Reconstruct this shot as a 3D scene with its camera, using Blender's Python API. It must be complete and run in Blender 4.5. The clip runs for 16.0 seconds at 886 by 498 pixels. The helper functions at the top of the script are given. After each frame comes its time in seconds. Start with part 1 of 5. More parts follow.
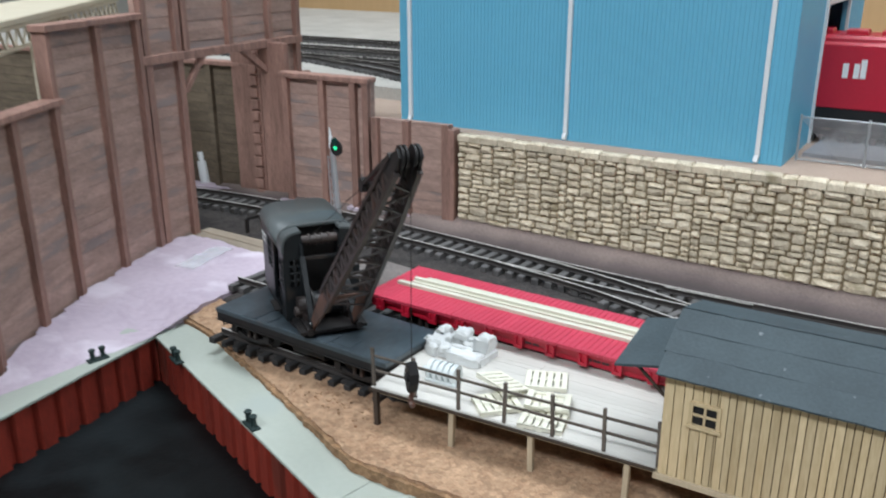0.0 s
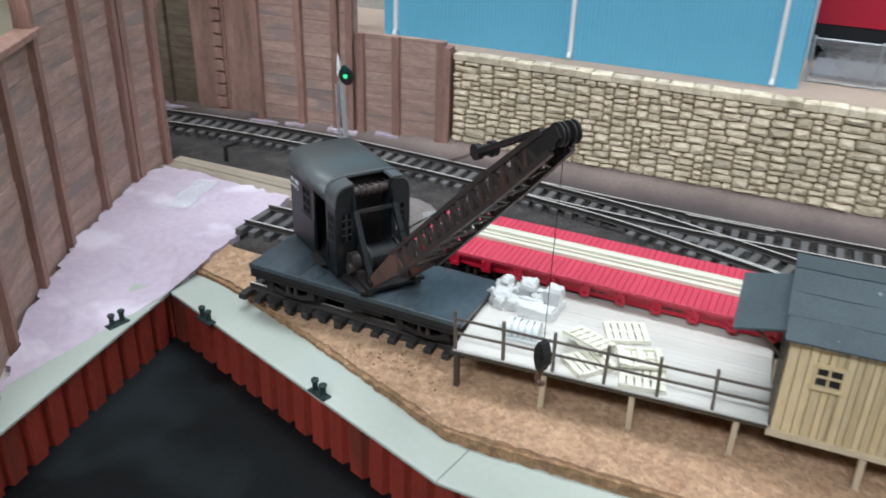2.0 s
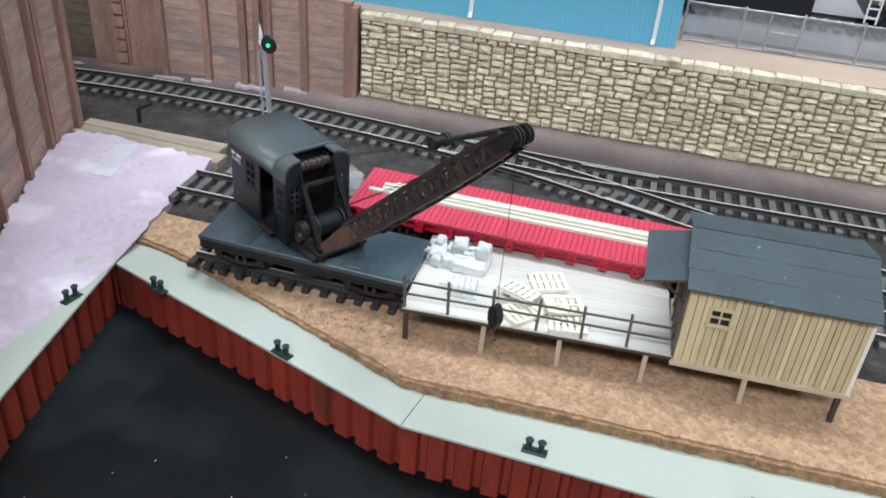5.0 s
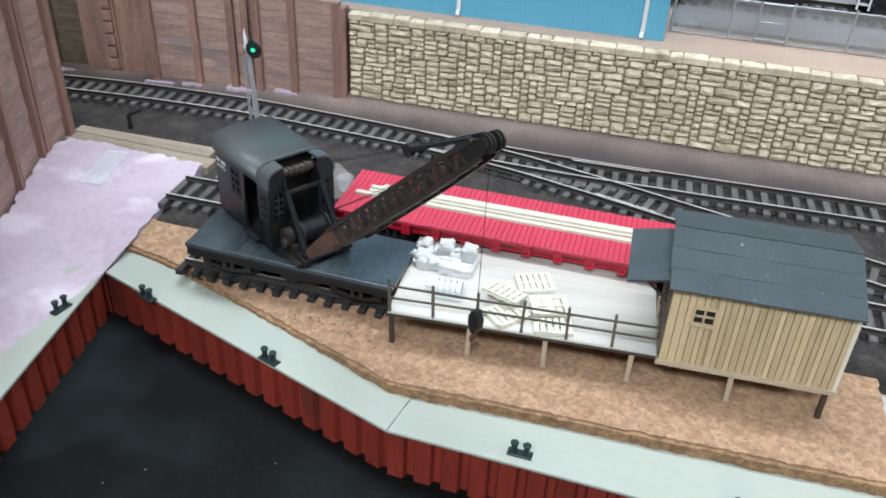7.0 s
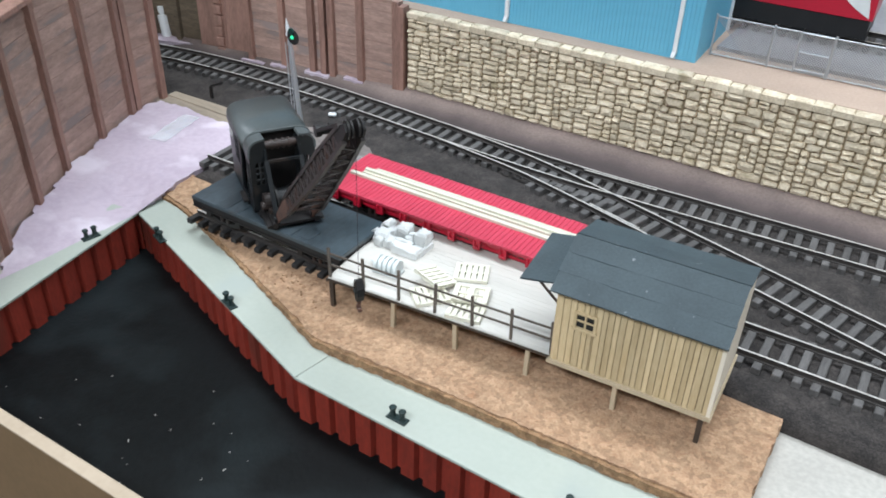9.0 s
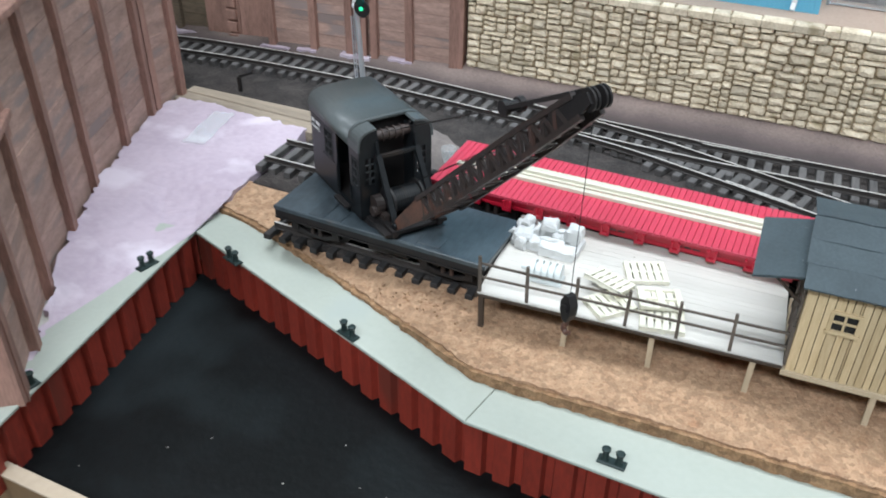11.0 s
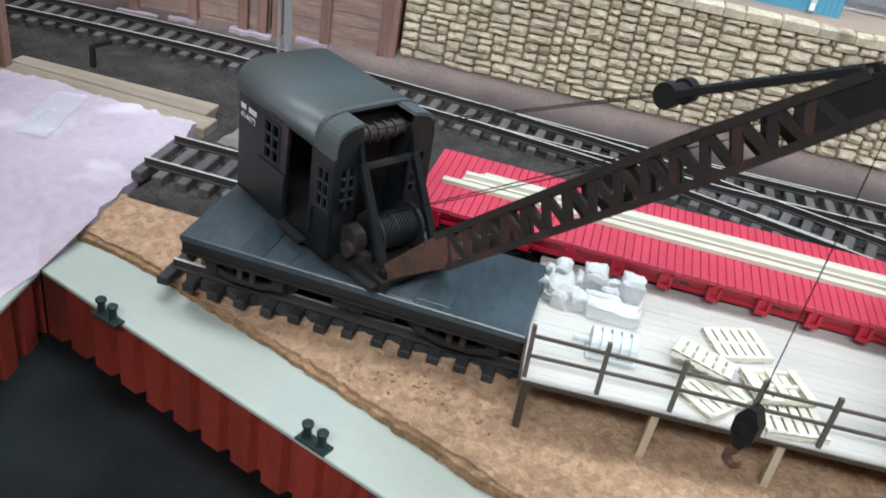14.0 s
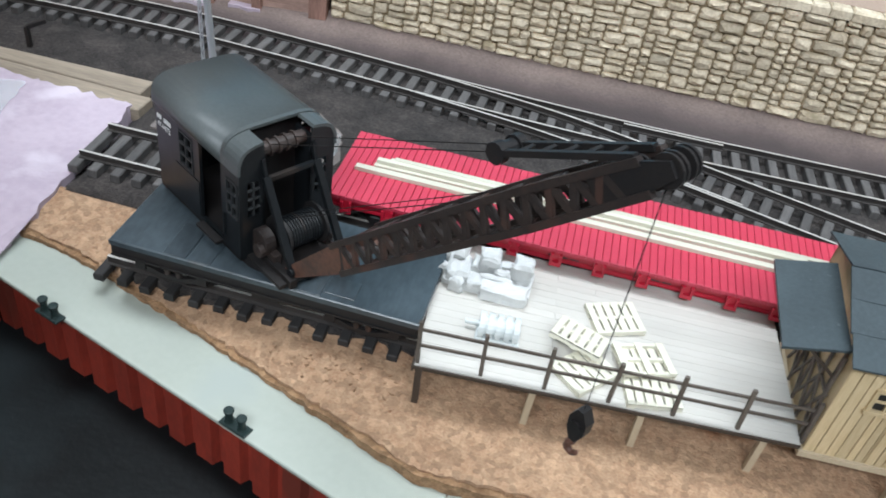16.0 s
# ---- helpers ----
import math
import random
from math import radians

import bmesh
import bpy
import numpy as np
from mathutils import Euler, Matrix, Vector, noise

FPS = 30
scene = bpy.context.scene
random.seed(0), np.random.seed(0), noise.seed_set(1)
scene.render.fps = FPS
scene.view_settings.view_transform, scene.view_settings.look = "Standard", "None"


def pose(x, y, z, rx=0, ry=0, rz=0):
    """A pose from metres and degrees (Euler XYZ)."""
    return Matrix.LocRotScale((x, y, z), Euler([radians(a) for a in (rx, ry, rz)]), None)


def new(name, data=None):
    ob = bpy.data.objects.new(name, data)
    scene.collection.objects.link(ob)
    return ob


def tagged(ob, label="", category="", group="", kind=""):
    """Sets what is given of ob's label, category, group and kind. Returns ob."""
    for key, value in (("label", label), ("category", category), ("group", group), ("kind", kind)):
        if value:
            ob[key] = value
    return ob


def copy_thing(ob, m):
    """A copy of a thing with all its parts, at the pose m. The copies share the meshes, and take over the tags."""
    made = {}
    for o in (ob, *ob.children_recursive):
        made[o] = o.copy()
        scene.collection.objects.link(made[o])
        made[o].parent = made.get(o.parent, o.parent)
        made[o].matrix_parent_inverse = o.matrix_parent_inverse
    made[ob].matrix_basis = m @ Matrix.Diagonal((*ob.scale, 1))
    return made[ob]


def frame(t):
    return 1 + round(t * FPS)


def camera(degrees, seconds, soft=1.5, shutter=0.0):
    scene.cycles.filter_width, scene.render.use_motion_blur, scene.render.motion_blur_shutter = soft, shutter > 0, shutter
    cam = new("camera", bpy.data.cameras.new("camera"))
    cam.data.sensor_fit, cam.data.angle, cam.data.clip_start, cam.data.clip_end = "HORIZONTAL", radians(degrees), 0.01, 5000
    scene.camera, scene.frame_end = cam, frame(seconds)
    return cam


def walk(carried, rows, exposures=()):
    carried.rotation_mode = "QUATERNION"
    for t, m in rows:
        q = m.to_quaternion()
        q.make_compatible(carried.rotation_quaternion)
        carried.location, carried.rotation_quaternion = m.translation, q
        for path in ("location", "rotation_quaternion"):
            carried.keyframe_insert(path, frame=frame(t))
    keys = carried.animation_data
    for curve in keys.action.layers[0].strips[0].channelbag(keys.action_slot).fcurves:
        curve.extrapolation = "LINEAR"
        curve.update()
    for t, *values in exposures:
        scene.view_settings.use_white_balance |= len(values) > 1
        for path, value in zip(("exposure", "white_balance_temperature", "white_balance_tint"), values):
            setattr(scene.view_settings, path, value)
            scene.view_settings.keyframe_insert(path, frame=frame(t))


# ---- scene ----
cam = camera(54.9, 16.0, soft=1.8, shutter=0.4)
METRES, EYE, TILT, LEAN, TURN = 0.64, 0.152, -0.71, -0.97, 36.1
ROWS = [
    (0.0, 0.0, 0.0, 0.0, -0.38, -18.65, 1.13),
    (0.5, 0.0089, 0.0302, -0.0145, -1.91, -22.59, 1.34),
    (1.0, -0.0028, 0.04, -0.0272, -2.43, -25.6, 1.01),
    (1.5, -0.0551, 0.0687, -0.007, -3.64, -25.95, 0.49),
    (2.0, -0.1016, 0.0459, 0.0292, -9.02, -26.92, -0.37),
    (2.5, -0.1439, 0.0181, 0.0403, -17.05, -30.52, -1.9),
    (3.0, -0.1624, 0.0095, 0.0563, -19.75, -32.07, -2.96),
    (3.5, -0.1598, 0.0203, 0.0572, -20.25, -32.11, -4.08),
    (4.0, -0.1597, 0.0276, 0.0663, -19.37, -32.18, -3.76),
    (6.5, -0.1446, 0.0227, 0.0843, -17.97, -33.14, -1.99),
    (7.0, -0.1377, 0.0257, 0.0865, -18.47, -33.23, -1.28),
    (7.5, -0.1109, 0.0209, 0.086, -17.57, -33.28, -1.1),
    (8.0, -0.0749, 0.0033, 0.0966, -10.61, -33.45, 0.47),
    (8.5, -0.0092, -0.0174, 0.0932, -4.07, -33.11, 0.74),
    (9.0, 0.0127, -0.0468, 0.1032, -2.4, -33.23, -0.52),
    (9.5, -0.0432, -0.0337, 0.1125, -2.38, -33.5, 0.05),
    (12.0, -0.1206, 0.0815, 0.0076, -12.94, -33.8, -0.18),
    (12.5, -0.1364, 0.106, -0.0092, -13.38, -33.8, -0.84),
    (13.0, -0.1444, 0.1711, -0.0421, -15.24, -32.23, -3.71),
    (13.5, -0.1511, 0.2002, -0.0384, -18.76, -31.94, -6.66),
    (14.0, -0.1623, 0.2063, -0.0225, -19.46, -32.14, -7.58),
    (14.5, -0.1713, 0.2135, -0.0142, -20.19, -34.74, -7.93),
    (15.0, -0.1656, 0.2201, -0.0, -21.19, -37.75, -7.94),
    (15.5, -0.1509, 0.2051, 0.0228, -21.33, -38.46, -6.74),
    (16.0, -0.1356, 0.1921, 0.0341, -21.1, -39.21, -6.24),
]
walk(cam, [(t, pose(0, 0, EYE, TILT, LEAN, TURN) @ pose(METRES * x, METRES * y, METRES * z, 90 + pitch, roll, yaw)) for t, x, y, z, yaw, pitch, roll in ROWS],
     [(0.0, -0.13), (1.5, -0.08), (3.0, -0.04), (4.0, 0.02), (6.5, 0.02), (9.0, 0.06), (9.5, 0.06), (12.5, 0.0), (14.5, -0.06), (16.0, -0.06)])

# ---- world and lamps: a closed hobby room with white ceiling panels ----
world = bpy.data.worlds.new("room_air")
scene.world = world
world.use_nodes = True
world.node_tree.nodes["Background"].inputs[0].default_value = (0.9, 0.95, 1.0, 1)
world.node_tree.nodes["Background"].inputs[1].default_value = 0.02


def ceiling_lamp(x, y, z, w, d, watts, colour=(0.84, 0.925, 1.0)):
    data = bpy.data.lights.new("ceiling_lamp", "AREA")
    data.shape, data.size, data.size_y, data.energy, data.color = "RECTANGLE", w, d, watts, colour
    ob = new("ceiling_lamp", data)
    ob.matrix_world = pose(x, y, z, 0, 0, 0)
    return ob


ceiling_lamp(-0.25, 0.45, 1.44, 1.2, 0.35, 24)
ceiling_lamp(-0.1, -1.1, 1.44, 1.2, 0.35, 49)
ceiling_lamp(1.3, 0.2, 1.44, 0.35, 1.2, 18)
scene.view_settings.exposure = 0.0


# ---- materials ----
def rgb(c):
    return (c[0], c[1], c[2], 1)


def mat(name, base, other=None, rough=0.6, metal=0.0, scale=300.0, fine=1500.0, amount=0.5, bump=0.2, depth=0.0003,
        stretch=(1, 1, 1), spec=0.5, vary=0.0, wear=None, wear_scale=60.0, wear_from=0.58, coat=0.0, cells=0.0, cell_vary=0.3):
    """Two scales of noise between two colours, optional worn patches, grain as relief, and a shift from piece to piece."""
    m = bpy.data.materials.new(name)
    m.use_nodes = True
    n, l = m.node_tree.nodes, m.node_tree.links
    b = n["Principled BSDF"]
    b.inputs["Roughness"].default_value, b.inputs["Metallic"].default_value = rough, metal
    b.inputs["Specular IOR Level"].default_value = spec
    b.inputs["Coat Weight"].default_value = coat
    other = other or tuple(v * 0.75 for v in base)
    tc, mp = n.new("ShaderNodeTexCoord"), n.new("ShaderNodeMapping")
    mp.inputs["Scale"].default_value = stretch
    info = n.new("ShaderNodeObjectInfo")
    shift = n.new("ShaderNodeVectorMath")
    shift.operation = "MULTIPLY_ADD"
    l.new(info.outputs["Random"], shift.inputs[0])
    shift.inputs[1].default_value = (0.37, 0.21, 0.53)
    l.new(tc.outputs["Object"], shift.inputs[2])
    l.new(shift.outputs[0], mp.inputs["Vector"])

    def noise_node(s, detail):
        t = n.new("ShaderNodeTexNoise")
        t.inputs["Scale"].default_value, t.inputs["Detail"].default_value = s, detail
        l.new(mp.outputs[0], t.inputs["Vector"])
        return t

    big, small = noise_node(scale, 3), noise_node(fine, 5)
    mixf = n.new("ShaderNodeMath")
    mixf.operation = "MULTIPLY_ADD"
    mixf.inputs[1].default_value = 0.45
    l.new(small.outputs["Fac"], mixf.inputs[0])
    scaled = n.new("ShaderNodeMath")
    scaled.operation, scaled.inputs[1].default_value = "MULTIPLY", 0.55
    l.new(big.outputs["Fac"], scaled.inputs[0])
    l.new(scaled.outputs[0], mixf.inputs[2])
    ramp = n.new("ShaderNodeMapRange")
    ramp.inputs["From Min"].default_value, ramp.inputs["From Max"].default_value = 0.5 - 0.2 / max(amount, 0.05) * 0.5, 0.5 + 0.2 / max(amount, 0.05) * 0.5
    l.new(mixf.outputs[0], ramp.inputs["Value"])
    mix = n.new("ShaderNodeMix")
    mix.data_type = "RGBA"
    mix.inputs["A"].default_value, mix.inputs["B"].default_value = rgb(base), rgb(other)
    l.new(ramp.outputs[0], mix.inputs["Factor"])
    col = mix.outputs["Result"]
    if wear:
        w = noise_node(wear_scale, 6)
        wr = n.new("ShaderNodeMapRange")
        wr.inputs["From Min"].default_value, wr.inputs["From Max"].default_value = wear_from, wear_from + 0.1
        l.new(w.outputs["Fac"], wr.inputs["Value"])
        m2 = n.new("ShaderNodeMix")
        m2.data_type = "RGBA"
        m2.inputs["B"].default_value = rgb(wear)
        l.new(wr.outputs[0], m2.inputs["Factor"])
        l.new(col, m2.inputs["A"])
        col = m2.outputs["Result"]
    if cells:
        vo = n.new("ShaderNodeTexVoronoi")
        vo.inputs["Scale"].default_value = cells
        l.new(mp.outputs[0], vo.inputs["Vector"])
        sep = n.new("ShaderNodeSeparateColor")
        l.new(vo.outputs["Color"], sep.inputs[0])
        cv = n.new("ShaderNodeMapRange")
        cv.inputs["To Min"].default_value, cv.inputs["To Max"].default_value = 1 - cell_vary, 1 + cell_vary
        l.new(sep.outputs[0], cv.inputs["Value"])
        grain = n.new("ShaderNodeHueSaturation")
        l.new(cv.outputs[0], grain.inputs["Value"])
        l.new(col, grain.inputs["Color"])
        col = grain.outputs["Color"]
    if vary:
        hsv = n.new("ShaderNodeHueSaturation")
        v = n.new("ShaderNodeMapRange")
        v.inputs["To Min"].default_value, v.inputs["To Max"].default_value = 1 - vary, 1 + vary
        l.new(info.outputs["Random"], v.inputs["Value"])
        l.new(v.outputs[0], hsv.inputs["Value"])
        l.new(col, hsv.inputs["Color"])
        col = hsv.outputs["Color"]
    l.new(col, b.inputs["Base Color"])
    if bump:
        bp = n.new("ShaderNodeBump")
        bp.inputs["Strength"].default_value, bp.inputs["Distance"].default_value = bump, depth
        l.new(mixf.outputs[0], bp.inputs["Height"])
        l.new(bp.outputs[0], b.inputs["Normal"])
    return m


def sooty(m, y0, y1, slope, dark):
    """Airbrushed soot beside the rails: a band with a cloudy edge along the track."""
    n, l = m.node_tree.nodes, m.node_tree.links
    b = n["Principled BSDF"]
    old = b.inputs["Base Color"].links[0].from_socket
    tc, sep, cloud = n.new("ShaderNodeTexCoord"), n.new("ShaderNodeSeparateXYZ"), n.new("ShaderNodeTexNoise")
    cloud.inputs["Scale"].default_value, cloud.inputs["Detail"].default_value = 38, 3
    l.new(tc.outputs["Object"], cloud.inputs["Vector"])
    l.new(tc.outputs["Object"], sep.inputs[0])
    lean, drift = n.new("ShaderNodeMath"), n.new("ShaderNodeMath")
    lean.operation = drift.operation = "MULTIPLY_ADD"
    l.new(sep.outputs[0], lean.inputs[0])
    lean.inputs[1].default_value = -slope
    l.new(sep.outputs[1], lean.inputs[2])
    l.new(cloud.outputs["Fac"], drift.inputs[0])
    drift.inputs[1].default_value = 0.010
    l.new(lean.outputs[0], drift.inputs[2])
    band = n.new("ShaderNodeMapRange")
    band.interpolation_type = "SMOOTHSTEP"
    band.inputs["From Min"].default_value, band.inputs["From Max"].default_value = y0, y1
    l.new(drift.outputs[0], band.inputs["Value"])
    mix = n.new("ShaderNodeMix")
    mix.data_type = "RGBA"
    mix.inputs["A"].default_value = rgb(dark)
    l.new(band.outputs[0], mix.inputs["Factor"])
    l.new(old, mix.inputs["B"])
    l.new(mix.outputs["Result"], b.inputs["Base Color"])


def glow(name, colour, strength):
    m = bpy.data.materials.new(name)
    m.use_nodes = True
    b = m.node_tree.nodes["Principled BSDF"]
    b.inputs["Base Color"].default_value = rgb(colour)
    b.inputs["Emission Color"].default_value, b.inputs["Emission Strength"].default_value = rgb(colour), strength
    return m


TIMBER = mat("stained_timber", (0.48, 0.32, 0.265), (0.31, 0.203, 0.172), 0.75, scale=90, fine=500, stretch=(0.7, 0.7, 3.0), amount=0.8, bump=0.6, depth=0.0006, vary=0.12, wear=(0.29, 0.225, 0.21), wear_scale=45, wear_from=0.56)
TIMBER_POST = mat("stained_timber_post", (0.39, 0.22, 0.175), (0.22, 0.125, 0.10), 0.75, scale=90, fine=600, stretch=(2.5, 2.5, 0.4), amount=0.8, bump=0.5, depth=0.0005, vary=0.1)
# olive-brown boards, darkened so the colour carries the shade behind the portal
OLIVE_SHADED = mat("olive_timber_shaded", (0.17, 0.128, 0.088), (0.095, 0.072, 0.05), 0.8, scale=90, fine=500, stretch=(0.7, 0.7, 3.0), amount=0.8, bump=0.5, depth=0.0005, vary=0.1)
STONE = mat("cream_stone", (0.78, 0.68, 0.53), (0.52, 0.43, 0.31), 0.88, scale=190, fine=1000, amount=0.85, bump=1.0, depth=0.0008, vary=0.16, wear=(0.40, 0.33, 0.22), wear_scale=110, wear_from=0.6)
MORTAR = mat("dark_joint", (0.30, 0.235, 0.15), (0.20, 0.15, 0.09), 0.9, scale=200, fine=900)
BLUE = mat("blue_siding", (0.14, 0.455, 0.645), (0.125, 0.425, 0.605), 0.45, scale=25, fine=300, amount=0.4, bump=0.05)
WHITE = mat("white_trim", (0.8, 0.82, 0.83), (0.7, 0.72, 0.74), 0.5, scale=60, bump=0.05)
QUAY = mat("pale_concrete", (0.385, 0.415, 0.37), (0.345, 0.375, 0.33), 0.55, scale=40, fine=500, amount=0.5, bump=0.08, wear=(0.34, 0.375, 0.345), wear_scale=22, wear_from=0.6)
PILE = mat("red_sheet_pile", (0.275, 0.036, 0.022), (0.165, 0.023, 0.015), 0.5, scale=60, fine=700, stretch=(1, 1, 0.35), amount=0.75, bump=0.15, vary=0.08, wear=(0.15, 0.03, 0.02), wear_scale=40, wear_from=0.58)
WATER = mat("black_water", (0.0018, 0.0023, 0.0025), (0.0052, 0.0066, 0.0072), 0.40, scale=18, fine=400, amount=0.7, bump=0.4, depth=0.0007, spec=0.14, wear=(0.0105, 0.0145, 0.0160), wear_scale=9, wear_from=0.5)
CORK = mat("cork_board", (0.44, 0.285, 0.178), (0.30, 0.175, 0.104), 0.95, scale=210, fine=1300, amount=0.7, bump=1.0, depth=0.0011, wear=(0.27, 0.125, 0.065), wear_scale=42, wear_from=0.6, cells=650, cell_vary=0.22)
CORK_EDGE = mat("cork_cut_edge", (0.33, 0.20, 0.11), (0.20, 0.11, 0.055), 0.95, scale=260, fine=1300, amount=0.8, bump=1.0, depth=0.0011, cells=520, cell_vary=0.25)
FOAM = mat("pink_foam", (0.49, 0.41, 0.48), (0.42, 0.345, 0.415), 0.8, scale=34, fine=300, amount=0.9, bump=0.6, depth=0.0010, wear=(0.60, 0.53, 0.60), wear_scale=30, wear_from=0.5)
PLANK = mat("bare_wood", (0.36, 0.295, 0.225), (0.22, 0.18, 0.14), 0.75, scale=60, fine=500, stretch=(0.3, 3, 3), amount=0.7, bump=0.2)
BALLAST = mat("grey_ballast", (0.052, 0.044, 0.041), (0.018, 0.0155, 0.015), 0.95, scale=120, fine=1400, amount=0.9, bump=1.0, depth=0.0010, cells=1100, cell_vary=0.3)
EARTH = mat("brown_grey_ground", (0.27, 0.205, 0.185), (0.17, 0.13, 0.12), 0.95, scale=40, fine=900, amount=0.6, bump=0.5, depth=0.0006, cells=1200, cell_vary=0.10)
PATCH = mat("grey_brown_plaster", (0.215, 0.185, 0.172), (0.13, 0.112, 0.105), 0.85, scale=45, fine=500, amount=0.8, bump=0.3, depth=0.0006)
BOARD = mat("plastered_board", (0.50, 0.48, 0.44), (0.38, 0.36, 0.33), 0.8, scale=30, fine=500, amount=0.7, bump=0.2)
sooty(EARTH, 0.374, 0.390, 0.045, (0.062, 0.048, 0.048))
TIE = mat("dark_tie", (0.125, 0.118, 0.116), (0.060, 0.056, 0.055), 0.8, scale=250, fine=1200, stretch=(3, 0.5, 1), bump=0.4, vary=0.25)
RAIL = mat("rail_steel", (0.64, 0.62, 0.59), (0.46, 0.44, 0.41), 0.42, 0.3, scale=60, fine=800, amount=0.6, bump=0.05)
RAIL_WEB = mat("rail_web", (0.040, 0.033, 0.030), (0.022, 0.019, 0.018), 0.7, scale=90, bump=0.2)
TIE_BLACK = mat("black_tie", (0.028, 0.026, 0.026), (0.014, 0.013, 0.0135), 0.75, scale=250, fine=1200, stretch=(3, 0.5, 1), bump=0.4, vary=0.25)
FRAME = mat("worn_window_frame", (0.042, 0.045, 0.047), (0.022, 0.024, 0.026), 0.5, scale=200, bump=0.1, spec=0.3)
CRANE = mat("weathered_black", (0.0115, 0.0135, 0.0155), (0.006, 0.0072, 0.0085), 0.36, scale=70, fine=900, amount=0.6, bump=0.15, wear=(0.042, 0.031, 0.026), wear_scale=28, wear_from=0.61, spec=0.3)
# grey-black roof, base colour raised to take in highlights from above
ROOF_LIT = mat("grey_black_roof_lit", (0.092, 0.103, 0.105), (0.070, 0.080, 0.082), 0.40, scale=45, fine=900, amount=0.6, bump=0.08, spec=0.3, wear=(0.060, 0.058, 0.056), wear_scale=35, wear_from=0.58)
# black deck with rusty patches; base lightened to blue-grey to hold lamp sheen
DECK_SHEEN = mat("black_deck_with_sheen", (0.056, 0.074, 0.087), (0.026, 0.035, 0.042), 0.33, scale=60, fine=700, stretch=(1, 0.4, 1), amount=0.7, bump=0.15, wear=(0.085, 0.070, 0.060), wear_scale=26, wear_from=0.58, spec=0.6)
BOOM = mat("sooty_boom_steel", (0.040, 0.027, 0.023), (0.020, 0.016, 0.016), 0.5, scale=60, fine=900, amount=0.8, bump=0.2, wear=(0.075, 0.036, 0.027), wear_scale=45, wear_from=0.57)
RUST = mat("rusty_steel", (0.150, 0.068, 0.046), (0.060, 0.034, 0.027), 0.5, scale=60, fine=900, amount=0.8, bump=0.2)
DARK = mat("dark_metal", (0.012, 0.0125, 0.014), (0.022, 0.018, 0.017), 0.5, scale=150, bump=0.15, spec=0.3)
RED = mat("red_plastic", (0.50, 0.012, 0.036), (0.40, 0.010, 0.03), 0.35, scale=40, fine=600, amount=0.4, bump=0.04)
REDTOP = mat("red_deck_boards", (0.57, 0.048, 0.090), (0.48, 0.034, 0.068), 0.5, scale=60, fine=700, amount=0.5, bump=0.1)
LUMBER = mat("cream_lumber", (0.68, 0.66, 0.56), (0.54, 0.52, 0.42), 0.6, scale=80, fine=600, stretch=(0.2, 3, 3), bump=0.1, vary=0.1)
PLAT = mat("whitewashed_boards", (0.585, 0.56, 0.52), (0.53, 0.505, 0.465), 0.75, scale=60, fine=600, stretch=(0.3, 3, 1), amount=0.6, bump=0.12, vary=0.035)
POST = mat("grey_stained_stick", (0.14, 0.115, 0.095), (0.08, 0.065, 0.055), 0.7, scale=200, fine=900, bump=0.2, vary=0.15)
BARE = mat("bare_stick", (0.52, 0.43, 0.31), (0.40, 0.32, 0.22), 0.7, scale=120, fine=700, stretch=(2, 2, 0.4), bump=0.15)
DARKWOOD = mat("dark_edge_wood", (0.035, 0.024, 0.018), (0.06, 0.042, 0.03), 0.7, scale=200, bump=0.15)
SHED = mat("yellow_pine_boards", (0.59, 0.465, 0.29), (0.46, 0.345, 0.195), 0.65, scale=70, fine=700, stretch=(3, 3, 0.35), amount=0.75, bump=0.15, vary=0.15)
GROOVE = mat("scorched_groove", (0.13, 0.08, 0.04), (0.09, 0.055, 0.03), 0.8, scale=200)
SHEDEND = mat("pale_board", (0.76, 0.69, 0.59), (0.66, 0.59, 0.49), 0.7, scale=60, fine=500, bump=0.1)
SLATE = mat("slate_paper_roof", (0.050, 0.070, 0.080), (0.034, 0.048, 0.056), 0.75, scale=70, fine=1100, stretch=(1, 1, 1), amount=0.7, bump=0.5, depth=0.0005, wear=(0.26, 0.28, 0.30), wear_scale=300, wear_from=0.675)
PLASTER = mat("white_casting", (0.74, 0.75, 0.745), (0.64, 0.65, 0.645), 0.55, scale=150, fine=900, bump=0.25)
COIL = mat("pale_casting", (0.66, 0.70, 0.70), (0.56, 0.60, 0.60), 0.5, scale=150, bump=0.1)
PALLET = mat("cream_plastic", (0.78, 0.755, 0.64), (0.71, 0.68, 0.56), 0.5, scale=120, bump=0.08)
SILVER = mat("silver_mast", (0.55, 0.58, 0.60), (0.42, 0.45, 0.48), 0.35, 0.5, scale=150, bump=0.05)
LAMP = glow("green_lens", (0.02, 0.70, 0.30), 1.3)
LENS = mat("dark_green_lens", (0.01, 0.06, 0.05), (0.01, 0.04, 0.035), 0.15, scale=100, bump=0)
STREET = mat("tan_street", (0.48, 0.36, 0.29), (0.38, 0.28, 0.22), 0.9, scale=35, fine=700, amount=0.6, bump=0.3)
WIRE = mat("galvanised_wire", (0.50, 0.53, 0.56), (0.40, 0.43, 0.46), 0.4, 0.6, scale=200, bump=0)
YARD = mat("grey_yard", (0.30, 0.30, 0.32), (0.20, 0.20, 0.22), 0.9, scale=30, fine=500, bump=0.3)
FASCIA = mat("tan_hardboard", (0.20, 0.125, 0.065), (0.16, 0.10, 0.05), 0.6, scale=20, fine=300, amount=0.6, bump=0.1)
